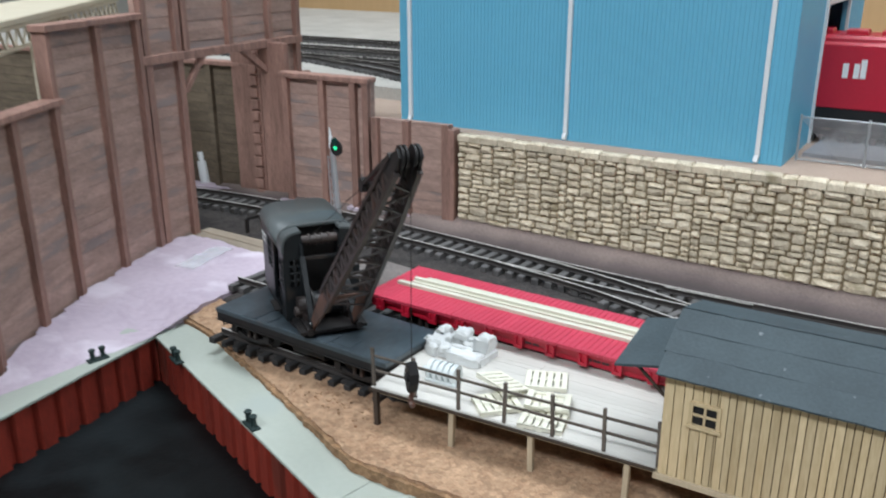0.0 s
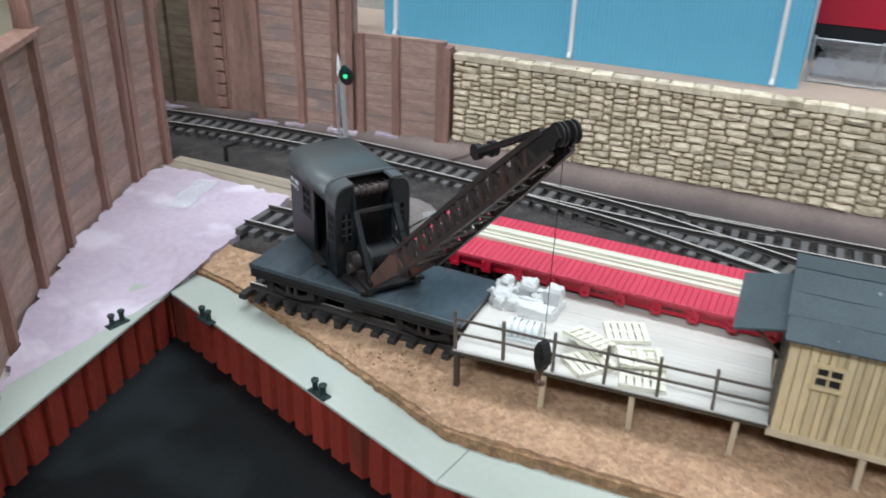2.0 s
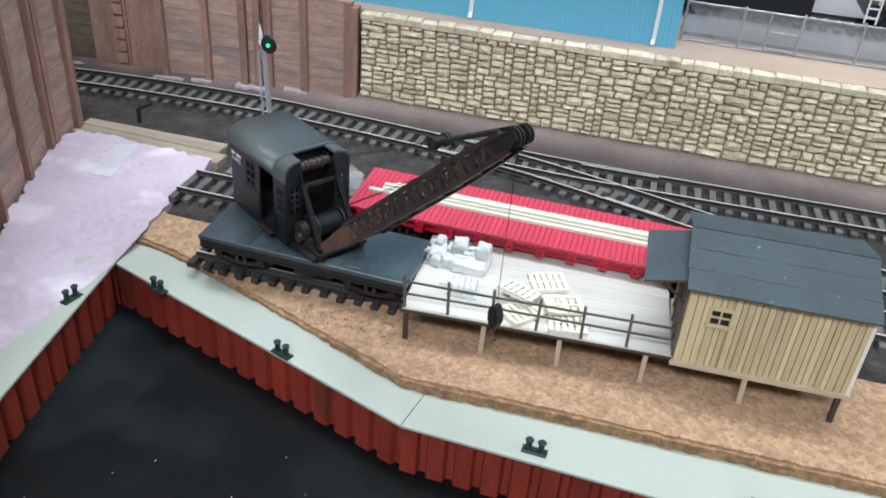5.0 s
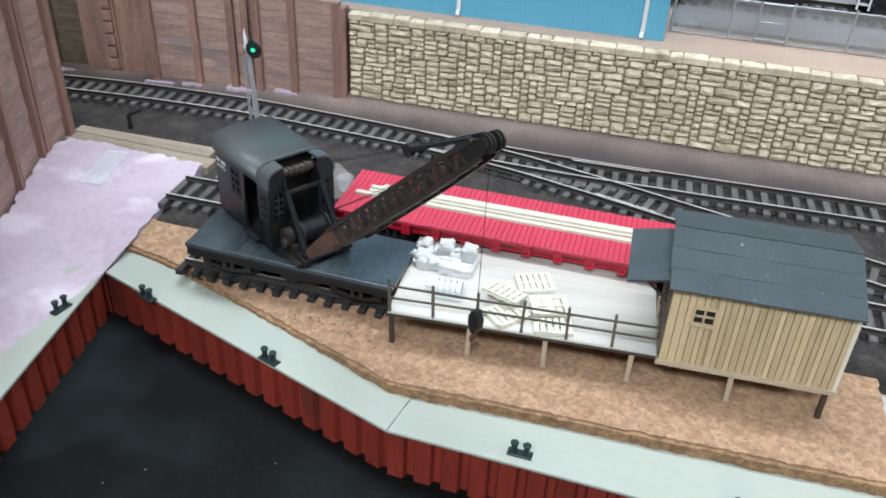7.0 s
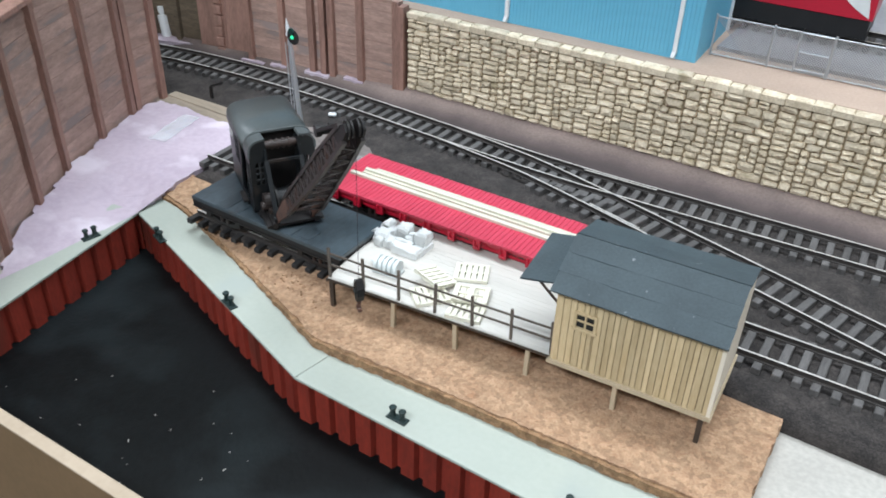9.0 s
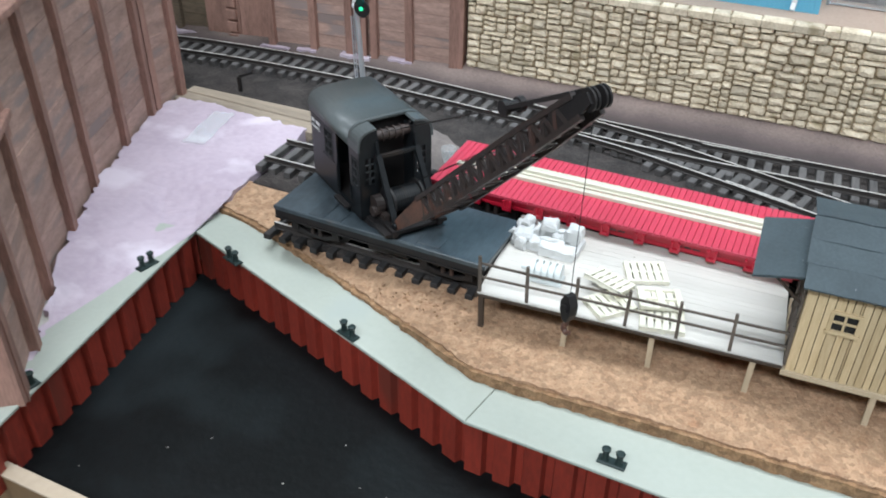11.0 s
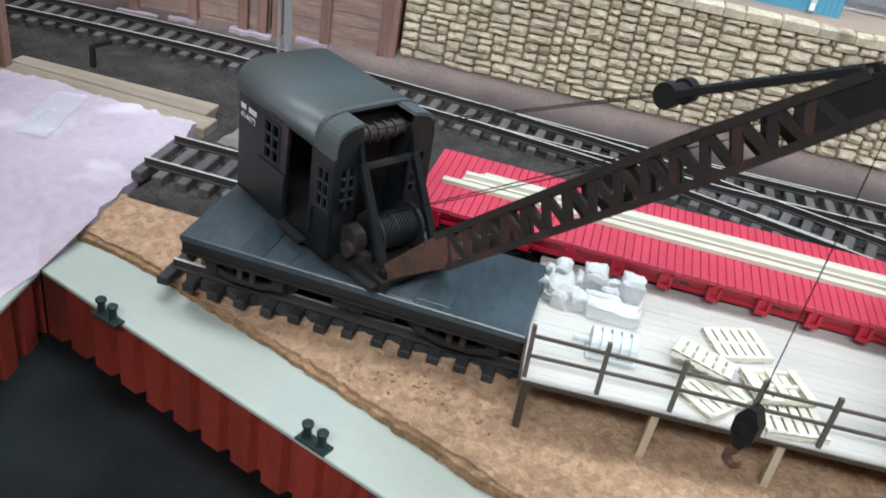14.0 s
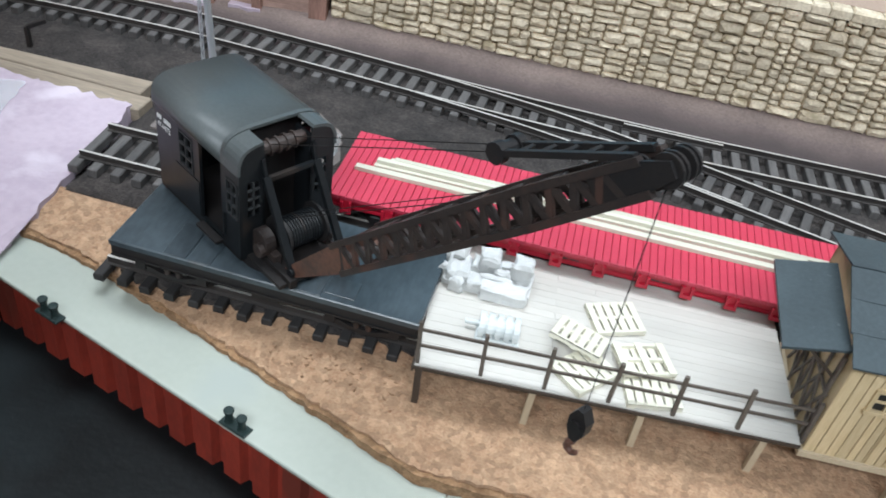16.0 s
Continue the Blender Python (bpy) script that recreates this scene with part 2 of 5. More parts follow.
FASCIA_EDGE = mat("raw_board_edge", (0.46, 0.37, 0.28), (0.38, 0.30, 0.22), 0.7, scale=40, fine=400, bump=0.15)
PANEL = mat("wood_wall_panel", (0.50, 0.33, 0.17), (0.42, 0.27, 0.13), 0.5, scale=4, fine=40, stretch=(3, 3, 0.3), bump=0.05)
CREAM = mat("cream_bridge", (0.62, 0.56, 0.44), (0.52, 0.46, 0.35), 0.6, scale=60, bump=0.1)
ROOM = mat("room_paint", (0.62, 0.60, 0.56), (0.58, 0.56, 0.52), 0.8, scale=2, fine=40, bump=0.05)
CARPET = mat("carpet", (0.16, 0.15, 0.14), (0.11, 0.105, 0.10), 0.95, scale=20, fine=300, bump=0.4)
PLASTIC = mat("clear_bag", (0.85, 0.88, 0.90), (0.75, 0.80, 0.82), 0.12, scale=150, bump=0.8, depth=0.001)
PLASTIC.node_tree.nodes["Principled BSDF"].inputs["Alpha"].default_value = 0.24
LETTER = mat("white_lettering", (0.75, 0.76, 0.76), (0.66, 0.67, 0.67), 0.6, scale=300, bump=0)
BLACK = mat("engine_black", (0.012, 0.012, 0.013), (0.02, 0.02, 0.021), 0.4, scale=80, bump=0.05, spec=0.3)

GREYMARK = mat("grey_marking", (0.11, 0.05, 0.055), (0.07, 0.035, 0.04), 0.6, scale=300, bump=0)
DARKGREEN = mat("dark_green_paint", (0.022, 0.040, 0.038), (0.014, 0.024, 0.024), 0.45, scale=200, bump=0.1, spec=0.3)


# ---- mesh helpers: all shapes are given in millimetres ----
MM = 0.001


class Shape:
    def __init__(self):
        self.v, self.f = [], []

    def add(self, verts, faces):
        k = len(self.v)
        self.v += [tuple(p) for p in verts]
        self.f += [tuple(i + k for i in f) for f in faces]
        return self

    def box(self, x0, x1, y0, y1, z0, z1, m=None, c=0.0):
        """A box; with c its upper edges are cut back a little."""
        if c:
            p = [(x0, y0, z0), (x1, y0, z0), (x1, y1, z0), (x0, y1, z0), (x0, y0, z1 - c), (x1, y0, z1 - c), (x1, y1, z1 - c), (x0, y1, z1 - c),
                 (x0 + c, y0 + c, z1), (x1 - c, y0 + c, z1), (x1 - c, y1 - c, z1), (x0 + c, y1 - c, z1)]
            f = [(3, 2, 1, 0), (0, 1, 5, 4), (1, 2, 6, 5), (2, 3, 7, 6), (3, 0, 4, 7), (4, 5, 9, 8), (5, 6, 10, 9), (6, 7, 11, 10), (7, 4, 8, 11), (8, 9, 10, 11)]
        else:
            p = [(x0, y0, z0), (x1, y0, z0), (x1, y1, z0), (x0, y1, z0), (x0, y0, z1), (x1, y0, z1), (x1, y1, z1), (x0, y1, z1)]
            f = [(3, 2, 1, 0), (4, 5, 6, 7), (0, 1, 5, 4), (1, 2, 6, 5), (2, 3, 7, 6), (3, 0, 4, 7)]
        if m:
            p = [m @ Vector(q) for q in p]
        return self.add(p, f)

    def bar(self, a, b, w, h=None, up=(0, 0, 1)):
        """A square bar from a to b, w wide and h high."""
        h = h or w
        a, b = Vector(a), Vector(b)
        d = (b - a).normalized()
        s = d.cross(Vector(up))
        s = s.normalized() if s.length > 1e-4 else Vector((1, 0, 0))
        u = s.cross(d).normalized()
        p = [q + s * i * w / 2 + u * j * h / 2 for q in (a, b) for i, j in ((-1, -1), (1, -1), (1, 1), (-1, 1))]
        return self.add(p, [(3, 2, 1, 0), (4, 5, 6, 7), (0, 1, 5, 4), (1, 2, 6, 5), (2, 3, 7, 6), (3, 0, 4, 7)])

    def rod(self, a, b, r, r2=None, n=10):
        """A round rod from a to b, with closed ends."""
        r2 = r if r2 is None else r2
        a, b = Vector(a), Vector(b)
        d = (b - a).normalized()
        s = d.orthogonal().normalized()
        u = d.cross(s)
        p = [q + (s * math.cos(k * math.tau / n) + u * math.sin(k * math.tau / n)) * rr for q, rr in ((a, r), (b, r2)) for k in range(n)]
        return self.add(p, [(k, (k + 1) % n, n + (k + 1) % n, n + k) for k in range(n)] + [tuple(range(n - 1, -1, -1)), tuple(range(n, 2 * n))])

    def lathe(self, profile, at=(0, 0, 0), n=14):
        """A turned shape about an upright axis from (radius, height) pairs."""
        p = [(at[0] + r * math.cos(k * math.tau / n), at[1] + r * math.sin(k * math.tau / n), at[2] + z) for r, z in profile for k in range(n)]
        f = [(j * n + k, j * n + (k + 1) % n, (j + 1) * n + (k + 1) % n, (j + 1) * n + k) for j in range(len(profile) - 1) for k in range(n)]
        return self.add(p, f + [tuple(range(n - 1, -1, -1)), tuple(range((len(profile) - 1) * n, len(profile) * n))])

    def prism(self, outline, z0, z1):
        """An upright prism over a flat outline, counter-clockwise."""
        n = len(outline)
        p = [(x, y, z0) for x, y in outline] + [(x, y, z1) for x, y in outline]
        return self.add(p, [tuple(range(n - 1, -1, -1)), tuple(range(n, 2 * n))] + [(k, (k + 1) % n, n + (k + 1) % n, n + k) for k in range(n)])

    def extrude(self, section, a, b, m):
        """A section in the local x-z plane carried from y = a to y = b, placed by m."""
        n = len(section)
        p = [m @ Vector((x, y, z)) for y in (a, b) for x, z in section]
        return self.add(p, [tuple(range(n)), tuple(range(2 * n - 1, n - 1, -1))] + [(k, n + k, n + (k + 1) % n, (k + 1) % n) for k in range(n)])

    def mesh(self, name, material, smooth=False):
        me = bpy.data.meshes.new(name)
        me.from_pydata([(x * MM, y * MM, z * MM) for x, y, z in self.v], [], self.f)
        bm = bmesh.new()
        bm.from_mesh(me)
        bmesh.ops.recalc_face_normals(bm, faces=bm.faces)
        bm.to_mesh(me)
        bm.free()
        me.materials.append(material)
        if smooth:
            for p in me.polygons:
                p.use_smooth = True
        return me


def mm(x, y, z=0, rx=0, ry=0, rz=0):
    return pose(x * MM, y * MM, z * MM, rx, ry, rz)


def put(ob, m):
    ob.matrix_basis = m
    return ob


def thing(name, label, category, m=None, group="", kind="", data=None):
    ob = new(name, data)
    tagged(ob, label, category, group, kind)
    if m is not None:
        ob.matrix_basis = m
    if data is None:
        ob.empty_display_size = 0.01
    return ob


def part(name, shape, material, parent, label="", smooth=False, m=None, kind=""):
    me = shape if isinstance(shape, bpy.types.Mesh) else shape.mesh(name, material, smooth)
    ob = new(name, me)
    ob.parent = parent
    if m is not None:
        ob.matrix_basis = m
    tagged(ob, label, kind=kind)
    return ob


def solo(name, shape, material, label, category, m=None, kind="", smooth=False, group=""):
    return thing(name, label, category, m, group, kind, shape.mesh(name, material, smooth))


def heading(a, b):
    return math.degrees(math.atan2(b[1] - a[1], b[0] - a[0]))


R = random.Random(7)

# ---- room shell ----
def room():
    s = Shape().box(-2600, 2600, -2600, 2600, -960, -950)
    solo("floor", s, CARPET, "grey carpet floor of the hobby room", "floor", kind="structure")
    s = Shape().box(-2600, 2600, -2600, 2600, 1460, 1480)
    solo("ceiling", s, ROOM, "plain white ceiling", "ceiling", kind="structure")
    for name, b in (("wall_north", (-2600, 2600, 2600, 2640)), ("wall_south", (-2600, 2600, -2640, -2600)), ("wall_east", (2600, 2640, -2600, 2600)), ("wall_west", (-2640, -2600, -2600, 2600))):
        solo(name, Shape().box(*b, -950, 1460), ROOM, "plain pale painted room wall", "wall", kind="structure")


room()

# ---- baseboard of the layout: quay line, land, water ----
QUAY_LINE = [(-277, 80), (-297.5, 200), (-154, 155), (260, 155.5)]
ZQ = -5.0


def land():
    outline = [(-284, 92), (-306, 210), (-154, 162), (600, 163), (600, 1000), (-1000, 1000), (-1000, 270)]
    solo("ground", Shape().prism(outline, -950, ZQ - 1.2), BOARD, "pale plastered layout baseboard", "baseboard", kind="structure")
    w = Shape().box(-320, 600, 88.4, 210, -40, -27.5)
    solo("water", w, WATER, "matt black painted harbour water with dust specks", "water", kind="structure")


land()


def quay(a, b, trim_a, trim_b, width, label):
    """One straight stretch: a pale cap on a row of red corrugated sheet piles."""
    length, m = math.dist(a, b), mm(a[0], a[1], 0, 0, 0, heading(a, b))
    top = thing("quay_wall", label, "quay wall", m, "quay stretches", "structure")
    s = Shape()
    s.add([(0, -0.6, ZQ - 1.2), (length, -0.6, ZQ - 1.2), (length + trim_b, width, ZQ - 1.2), (trim_a, width, ZQ - 1.2),
           (0, -0.6, ZQ - 0.3), (length, -0.6, ZQ - 0.3), (length + trim_b, width, ZQ - 0.3), (trim_a, width, ZQ - 0.3),
           (0.3, -0.3, ZQ), (length - 0.3, -0.3, ZQ), (length + trim_b, width, ZQ), (trim_a, width, ZQ)],
          [(3, 2, 1, 0), (0, 1, 5, 4), (1, 2, 6, 5), (2, 3, 7, 6), (3, 0, 4, 7), (4, 5, 9, 8), (5, 6, 10, 9), (6, 7, 11, 10), (7, 4, 8, 11), (8, 9, 10, 11)])
    part("cap", s, QUAY, top, "pale grey-green painted quay cap")
    n = round(length / 9.9)
    p = length / n
    prof = [(0, 0.3), (p * 0.58, 0.3), (p * 0.66, 2.7), (p * 0.90, 2.7), (p, 0.3)]
    back = [(x, y + 0.7) for x, y in reversed(prof)]
    me = Shape().prism(prof + back, -29, ZQ - 1.2).mesh("pile", PILE)
    for k in range(n):
        part("pile", me, PILE, top, m=mm(k * p, 0, R.uniform(-0.25, 0.25)))


quay(QUAY_LINE[0], QUAY_LINE[1], 0, 0, 16, "pale capped quay wall of red sheet piles beside pink foam")
quay(QUAY_LINE[1], QUAY_LINE[2], -9.4, -3.2, 20, "pale capped quay wall of red sheet piles beside cork")
quay(QUAY_LINE[2], QUAY_LINE[3], 4.3, 0, 27, "pale capped quay wall of red sheet piles below the shed")


def bollard():
    top = thing("bollard", "dark green twin mooring bollard on pale quay", "bollard", group="mooring bollards")
    part("base_plate", Shape().box(-4.2, 4.2, -1.7, 1.7, 0, 0.8, c=0.25), DARKGREEN, top)
    for x in (-2.1, 2.1):
        part("post", Shape().lathe([(1.35, 0), (1.05, 0.5), (0.95, 3.0), (1.35, 3.5), (1.4, 4.1), (1.1, 4.4)], n=12), DARKGREEN, top, m=mm(x, 0, 0.8), smooth=False)
    return top



first = bollard()
put(first, mm(-270, 189.5, ZQ, 0, 0, -17))
for x, y, a in ((-296.5, 171.5, 80), (-283, 103, 80), (-207, 172.5, -17), (-109, 159.3, 0), (-38, 159.3, 0), (36, 159.3, 0)):
    copy_thing(first, mm(x, y, ZQ, 0, 0, a))


def ragged(points, step, amount, seed):
    """A closed outline cut into short runs with an uneven edge."""
    r, out = random.Random(seed), []
    for (ax, ay), (bx, by) in zip(points, points[1:] + points[:1]):
        n = max(1, round(math.dist((ax, ay), (bx, by)) / step))
        for k in range(n):
            j = amount if k else 0
            out.append((ax + (bx - ax) * k / n + r.uniform(-j, j), ay + (by - ay) * k / n + r.uniform(-j, j)))
    return out


def slab(outline, z0, z1, relief, seed, fall=None):
    """A low slab with an uneven top: side walls under a triangulated top sheet."""
    bm = bmesh.new()
    vs = [bm.verts.new((x * MM, y * MM, z1 * MM)) for x, y in outline]
    f = bm.faces.new(vs)
    bmesh.ops.triangulate(bm, faces=[f])
    cuts = 3
    bmesh.ops.subdivide_edges(bm, edges=bm.edges[:], cuts=cuts, use_grid_fill=True)
    for v in bm.verts:
        p = v.co * 40
        v.co.z += relief * MM * (noise.noise(p + Vector((seed, 0, 0))) + 0.5 * noise.noise(p * 3))
        if fall:
            v.co.z -= MM * fall(v.co.x / MM, v.co.y / MM)
    edge = [e for e in bm.edges if e.is_boundary]
    made = bmesh.ops.extrude_edge_only(bm, edges=edge)
    for v in made["geom"]:
        if isinstance(v, bmesh.types.BMVert):
            v.co.z = z0 * MM
    bmesh.ops.recalc_face_normals(bm, faces=bm.faces)
    return bm


def from_bm(name, bm, material, smooth=True):
    me = bpy.data.meshes.new(name)
    bm.to_mesh(me)
    bm.free()
    me.materials.append(material)
    for p in me.polygons:
        p.use_smooth = smooth
    return me


def cork():
    front = [(-297.5, 215), (-284, 213.5), (-272, 210.5), (-241, 200.5), (-211, 190.5), (-184, 180.5), (-160, 171.8), (-150, 171.8), (-124, 174), (-87, 176), (-52, 178), (-18, 180), (8, 181.5)]
    top = thing("cork_sheet", "brown cork sheet with crumbled edges under the crane track", "cork sheet")

    def edge_y(x):
        for (ax, ay), (bx, by) in zip(front, front[1:]):
            if ax <= x <= bx:
                return ay + (by - ay) * (x - ax) / (bx - ax)
        return 215.0

    def fall(x, y):
        """The sheet thins out towards the harbour corner."""
        return 2.4 * max(0.0, min(1.0, (-150 - x) / 60)) * max(0.0, min(1.0, 1 - (y - edge_y(x)) / 14))

    o = [(-301, 236)] + [(x + 0.2, y + 1.3) for x, y in front] + [(7, 246), (-60, 243), (-120, 238), (-262, 236)]
    part("sheet", from_bm("sheet", slab(ragged(o, 1.6, 0.55, 3), ZQ - 1.0, 0.0, 0.5, 2, fall), CORK, False), CORK, top)
    o = front + [(x + 0.3, y + 2.6) for x, y in reversed(front)]
    part("cut_edge", from_bm("cut_edge", slab(ragged(o, 1.8, 0.45, 6), ZQ - 1.0, -1.0, 0.45, 4, fall), CORK_EDGE, False), CORK_EDGE, top, "darker crumbled cut edge")


cork()


def foam():
    o = [(-380, 286), (-379, 268), (-352, 204), (-319, 148), (-283, 103), (-294, 92), (-313.5, 198.5), (-298.5, 204), (-296, 216), (-297, 240), (-298, 252), (-302, 287), (-340, 288)]
    def fall(x, y):
        d = -x - 294 - 0.168 * (y - 92)
        return 6.2 * max(0.0, min(1.0, 1 - d / 26)) * max(0.0, min(1.0, (222 - y) / 14))

    me = from_bm("foam_sheet", slab(ragged(o, 2.6, 1.7, 5), ZQ - 1.0, 1.4, 1.1, 9, fall), FOAM, False)
    thing("foam_sheet", "pale pink insulation foam sheet with ragged edges", "foam sheet", data=me)


foam()


def rear_ground():
    """Grey ballasted track bed that rises towards the retaining walls."""
    s = Shape()
    ys = [235, 250, 262, 275, 290, 302, 308, 330, 352, 360, 368, 376, 392]
    xs = [-520 + 12 * k for k in range(86)]
    pts = []
    for y in ys:
        for x in xs:
            yy = y + 0.045 * (x + 260) * (y > 300)
            z = 1.9
            if x < -296 and y < 308:
                z = -7
            if x < -296 and y == 308:
                z = 1.5
            pts.append((x, yy, z + 0.35 * noise.noise(Vector((x, y, 0)) * 0.07) + 0.2 * noise.noise(Vector((x, y, 3)) * 0.3)))
    n = len(xs)
    s.add(pts, [(j * n + k, j * n + k + 1, (j + 1) * n + k + 1, (j + 1) * n + k) for j in range(len(ys) - 1) for k in range(n - 1)])
    s.add([(x, 235, -6.5) for x in xs] , [])
    k0 = len(s.v) - n
    s.f += [(k, k + 1, k0 + k + 1, k0 + k) for k in range(n - 1)]
    solo("track_bed", s, BALLAST, "dark grey ballasted track bed", "track bed", kind="structure", smooth=True)
    v = Shape()
    cols = [-440 + 6 * k for k in range(160)]
    for y, z in ((353, 1.2), (356.5, 2.6), (360, 4.0), (364, 6.0), (370, 8.2), (379, 11.4)):
        v.v += [(x, y + 0.045 * (x + 260) + 1.2 * noise.noise(Vector((x, y, 9)) * 0.05), z + 0.5 * noise.noise(Vector((x, y, 5)) * 0.06)) for x in cols]
    n = len(cols)
    v.f += [(j * n + k, j * n + k + 1, (j + 1) * n + k + 1, (j + 1) * n + k) for j in range(5) for k in range(n - 1)]
    solo("verge", v, EARTH, "bare brown-grey earth verge under the stone wall", "verge", kind="structure", smooth=True)
    for k, (y0, y1) in enumerate(((286.0, 295.5), (295.8, 306.5))):
        p = Shape().box(-384, -299 - 5 * k, y0, y1, -5, 0.4 + 0.4 * k, c=0.4)
        solo("wood_strip", p, PLANK, "bare pale wood strip beside pink foam", "wood strip", group="wood strips")


rear_ground()


def bare_patch():
    """A smooth grey-brown stretch without ballast between the siding and the main track."""
    o = ragged([(-288, 275), (-262, 274), (-226, 275.5), (-221, 284), (-226, 300), (-238, 310), (-262, 313), (-286, 309)], 3, 1.2, 17)
    me = from_bm("bare_patch", slab(o, 0.5, 2.9, 0.35, 21), PATCH, False)
    thing("bare_patch", "smooth grey-brown plaster patch beside the siding track", "plaster patch", data=me, kind="structure")


bare_patch()


def cork_crumbs():
    r = random.Random(41)
    s = Shape()
    for k in range(70):
        x, y = r.gauss(-188, 9), r.gauss(198, 4.0)
        a, l, w, h = r.uniform(0, 3.1), r.uniform(0.2, 0.6), r.uniform(0.1, 0.25), r.uniform(0.2, 0.5)
        c, d = math.cos(a), math.sin(a)
        s.add([(x + c * p - d * q, y + d * p + c * q, z) for z in (-0.4, h) for p, q in ((-l, -w), (l, -w), (l, w), (-l, w))], [(3, 2, 1, 0), (4, 5, 6, 7), (0, 1, 5, 4), (1, 2, 6, 5), (2, 3, 7, 6), (3, 0, 4, 7)])
    solo("cork_crumbs", s, CORK, "loose brown cork crumbs on the cork sheet", "crumbs", kind="stuff")


cork_crumbs()


# ---- tracks ----
def smooth_line(points, step=3.0):
    """A smooth run through plan points, cut at even steps."""
    pts = [Vector(p) for p in points]
    pts = [pts[0] * 2 - pts[1]] + pts + [pts[-1] * 2 - pts[-2]]
    dense = []
    for i in range(1, len(pts) - 2):
        p0, p1, p2, p3 = pts[i - 1:i + 3]
        for k in range(40):
            t = k / 40
            dense.append(0.5 * (2 * p1 + (p2 - p0) * t + (2 * p0 - 5 * p1 + 4 * p2 - p3) * t * t + (3 * p1 - p0 - 3 * p2 + p3) * t ** 3))
    dense.append(pts[-2])
    out, left = [dense[0]], step
    for a, b in zip(dense, dense[1:]):
        d = (b - a).length
        while left <= d:
            a = a + (b - a) * (left / d)
            d -= left
            left = step
            out.append(a.copy())
        left -= d
    return out


def rail_shape(line, offset, z, head=0.95, height=2.5):
    """A rail with foot, web and head along a plan line."""
    sect = [(-1.1, 0), (1.1, 0), (1.1, 0.35), (0.3, 0.6), (0.3, 1.6), (head / 2, 1.75), (head / 2, height), (-head / 2, height), (-head / 2, 1.75), (-0.3, 1.6), (-0.3, 0.6), (-1.1, 0.35)]
    s, n, rows = Shape(), len(sect), []
    for i, p in enumerate(line):
        a, b = line[max(i - 1, 0)], line[min(i + 1, len(line) - 1)]
        d = (b - a).normalized()
        side = Vector((-d.y, d.x))
        q = p + side * offset
        rows.append([(q.x + side.x * u, q.y + side.y * u, z + w) for u, w in sect])
    s.v = [v for row in rows for v in row]
    s.f = [(i * n + k, i * n + (k + 1) % n, (i + 1) * n + (k + 1) % n, (i + 1) * n + k) for i in range(len(rows) - 1) for k in range(n)]
    s.f += [tuple(range(n)), tuple(range(len(s.v) - n, len(s.v)))]
    return s


def two_tone(me, top_mat):
    """Bright worn running surface on a dark rail."""
    me.materials.append(top_mat)
    zmax = max(v.co.z for v in me.vertices)
    for p in me.polygons:
        if all(me.vertices[i].co.z > zmax - 0.0002 for i in p.vertices):
            p.material_index = 1


TIE_MESH = Shape().box(-1.65, 1.65, -13.8, 13.8, -0.8, 2.2, c=0.3).mesh("tie", TIE)


def track(points, z, label, rails=(-8.75, 8.75), step=7.2, ties=True, tie_from=0, tie_to=9999, web=None, tie_mesh=None):
    top = thing("track", label, "track", group="model tracks")
    line = smooth_line(points)
    for off in rails:
        me = rail_shape(line, off, z + 2.2).mesh("rail", web or RAIL_WEB)
        two_tone(me, RAIL)
        part("rail", me, RAIL_WEB, top)
    if ties:
        marks = smooth_line(points, step)
        for i, p in enumerate(marks[:-1]):
            if tie_from <= i * step <= tie_to:
                d = marks[i + 1] - p
                part("tie", tie_mesh or TIE_MESH, TIE, top, m=mm(p.x + R.uniform(-0.25, 0.25), p.y + R.uniform(-0.5, 0.5), z, 0, 0, math.degrees(math.atan2(d.y, d.x)) + R.uniform(-1.2, 1.2)))
    return top


ZT = 2.7
MAIN = [(-560, 296), (-480, 319), (-410, 336.5), (-320, 345.5), (-262, 345.5), (-200, 343.5), (-128, 343.5), (-70, 346.8), (-22, 350.2), (20, 353.2), (150, 361), (420, 374)]
track(MAIN, ZT, "dark-tied main track with steel rails along the stone wall")
SPUR = [(-296.5, 255.7), (-200, 258.7), (-60, 263), (60, 266.5), (420, 276)]
track(SPUR, ZT, "dark-tied siding track under the red flat car")
BRANCH = [(-215, 343.8), (-160, 338), (-122, 330.3), (-68, 317.3), (29, 293.5), (90, 280), (170, 263), (330, 240)]
track(BRANCH, ZT + 0.15, "dark-tied branch track that leaves the main track", tie_from=70)
for pts, off in (([(-128, 343.5), (-106, 344.6), (-88, 345.6)], 7.0), ([(-110, 327.5), (-98, 324.6), (-80, 320.2)], -7.0)):
    g = solo("guard_rail", rail_shape(smooth_line(pts), off, ZT + 2.2, height=2.4), RAIL_WEB, "short bright guard rail in the track switch", "rail", group="guard rails")
    two_tone(g.data, RAIL)
CRANE_TRACK = [(-263, 217), (-220, 217.5), (-163, 218.5)]
# loose grit at the stub; further in, its dark colour doubles as crane shadow
GRIT_SHADE = slab(ragged([(-259, 207.5), (-240, 206), (-166, 208.5), (-166, 228.5), (-240, 229.5), (-258, 227.5)], 3, 1.3, 31), -1.5, 1.0, 0.5, 12)
thing("track_grit", "dark loose grit between the ties, its colour also standing in for shadow under the crane", "grit", kind="stuff", data=from_bm("track_grit", GRIT_SHADE, BALLAST, False))
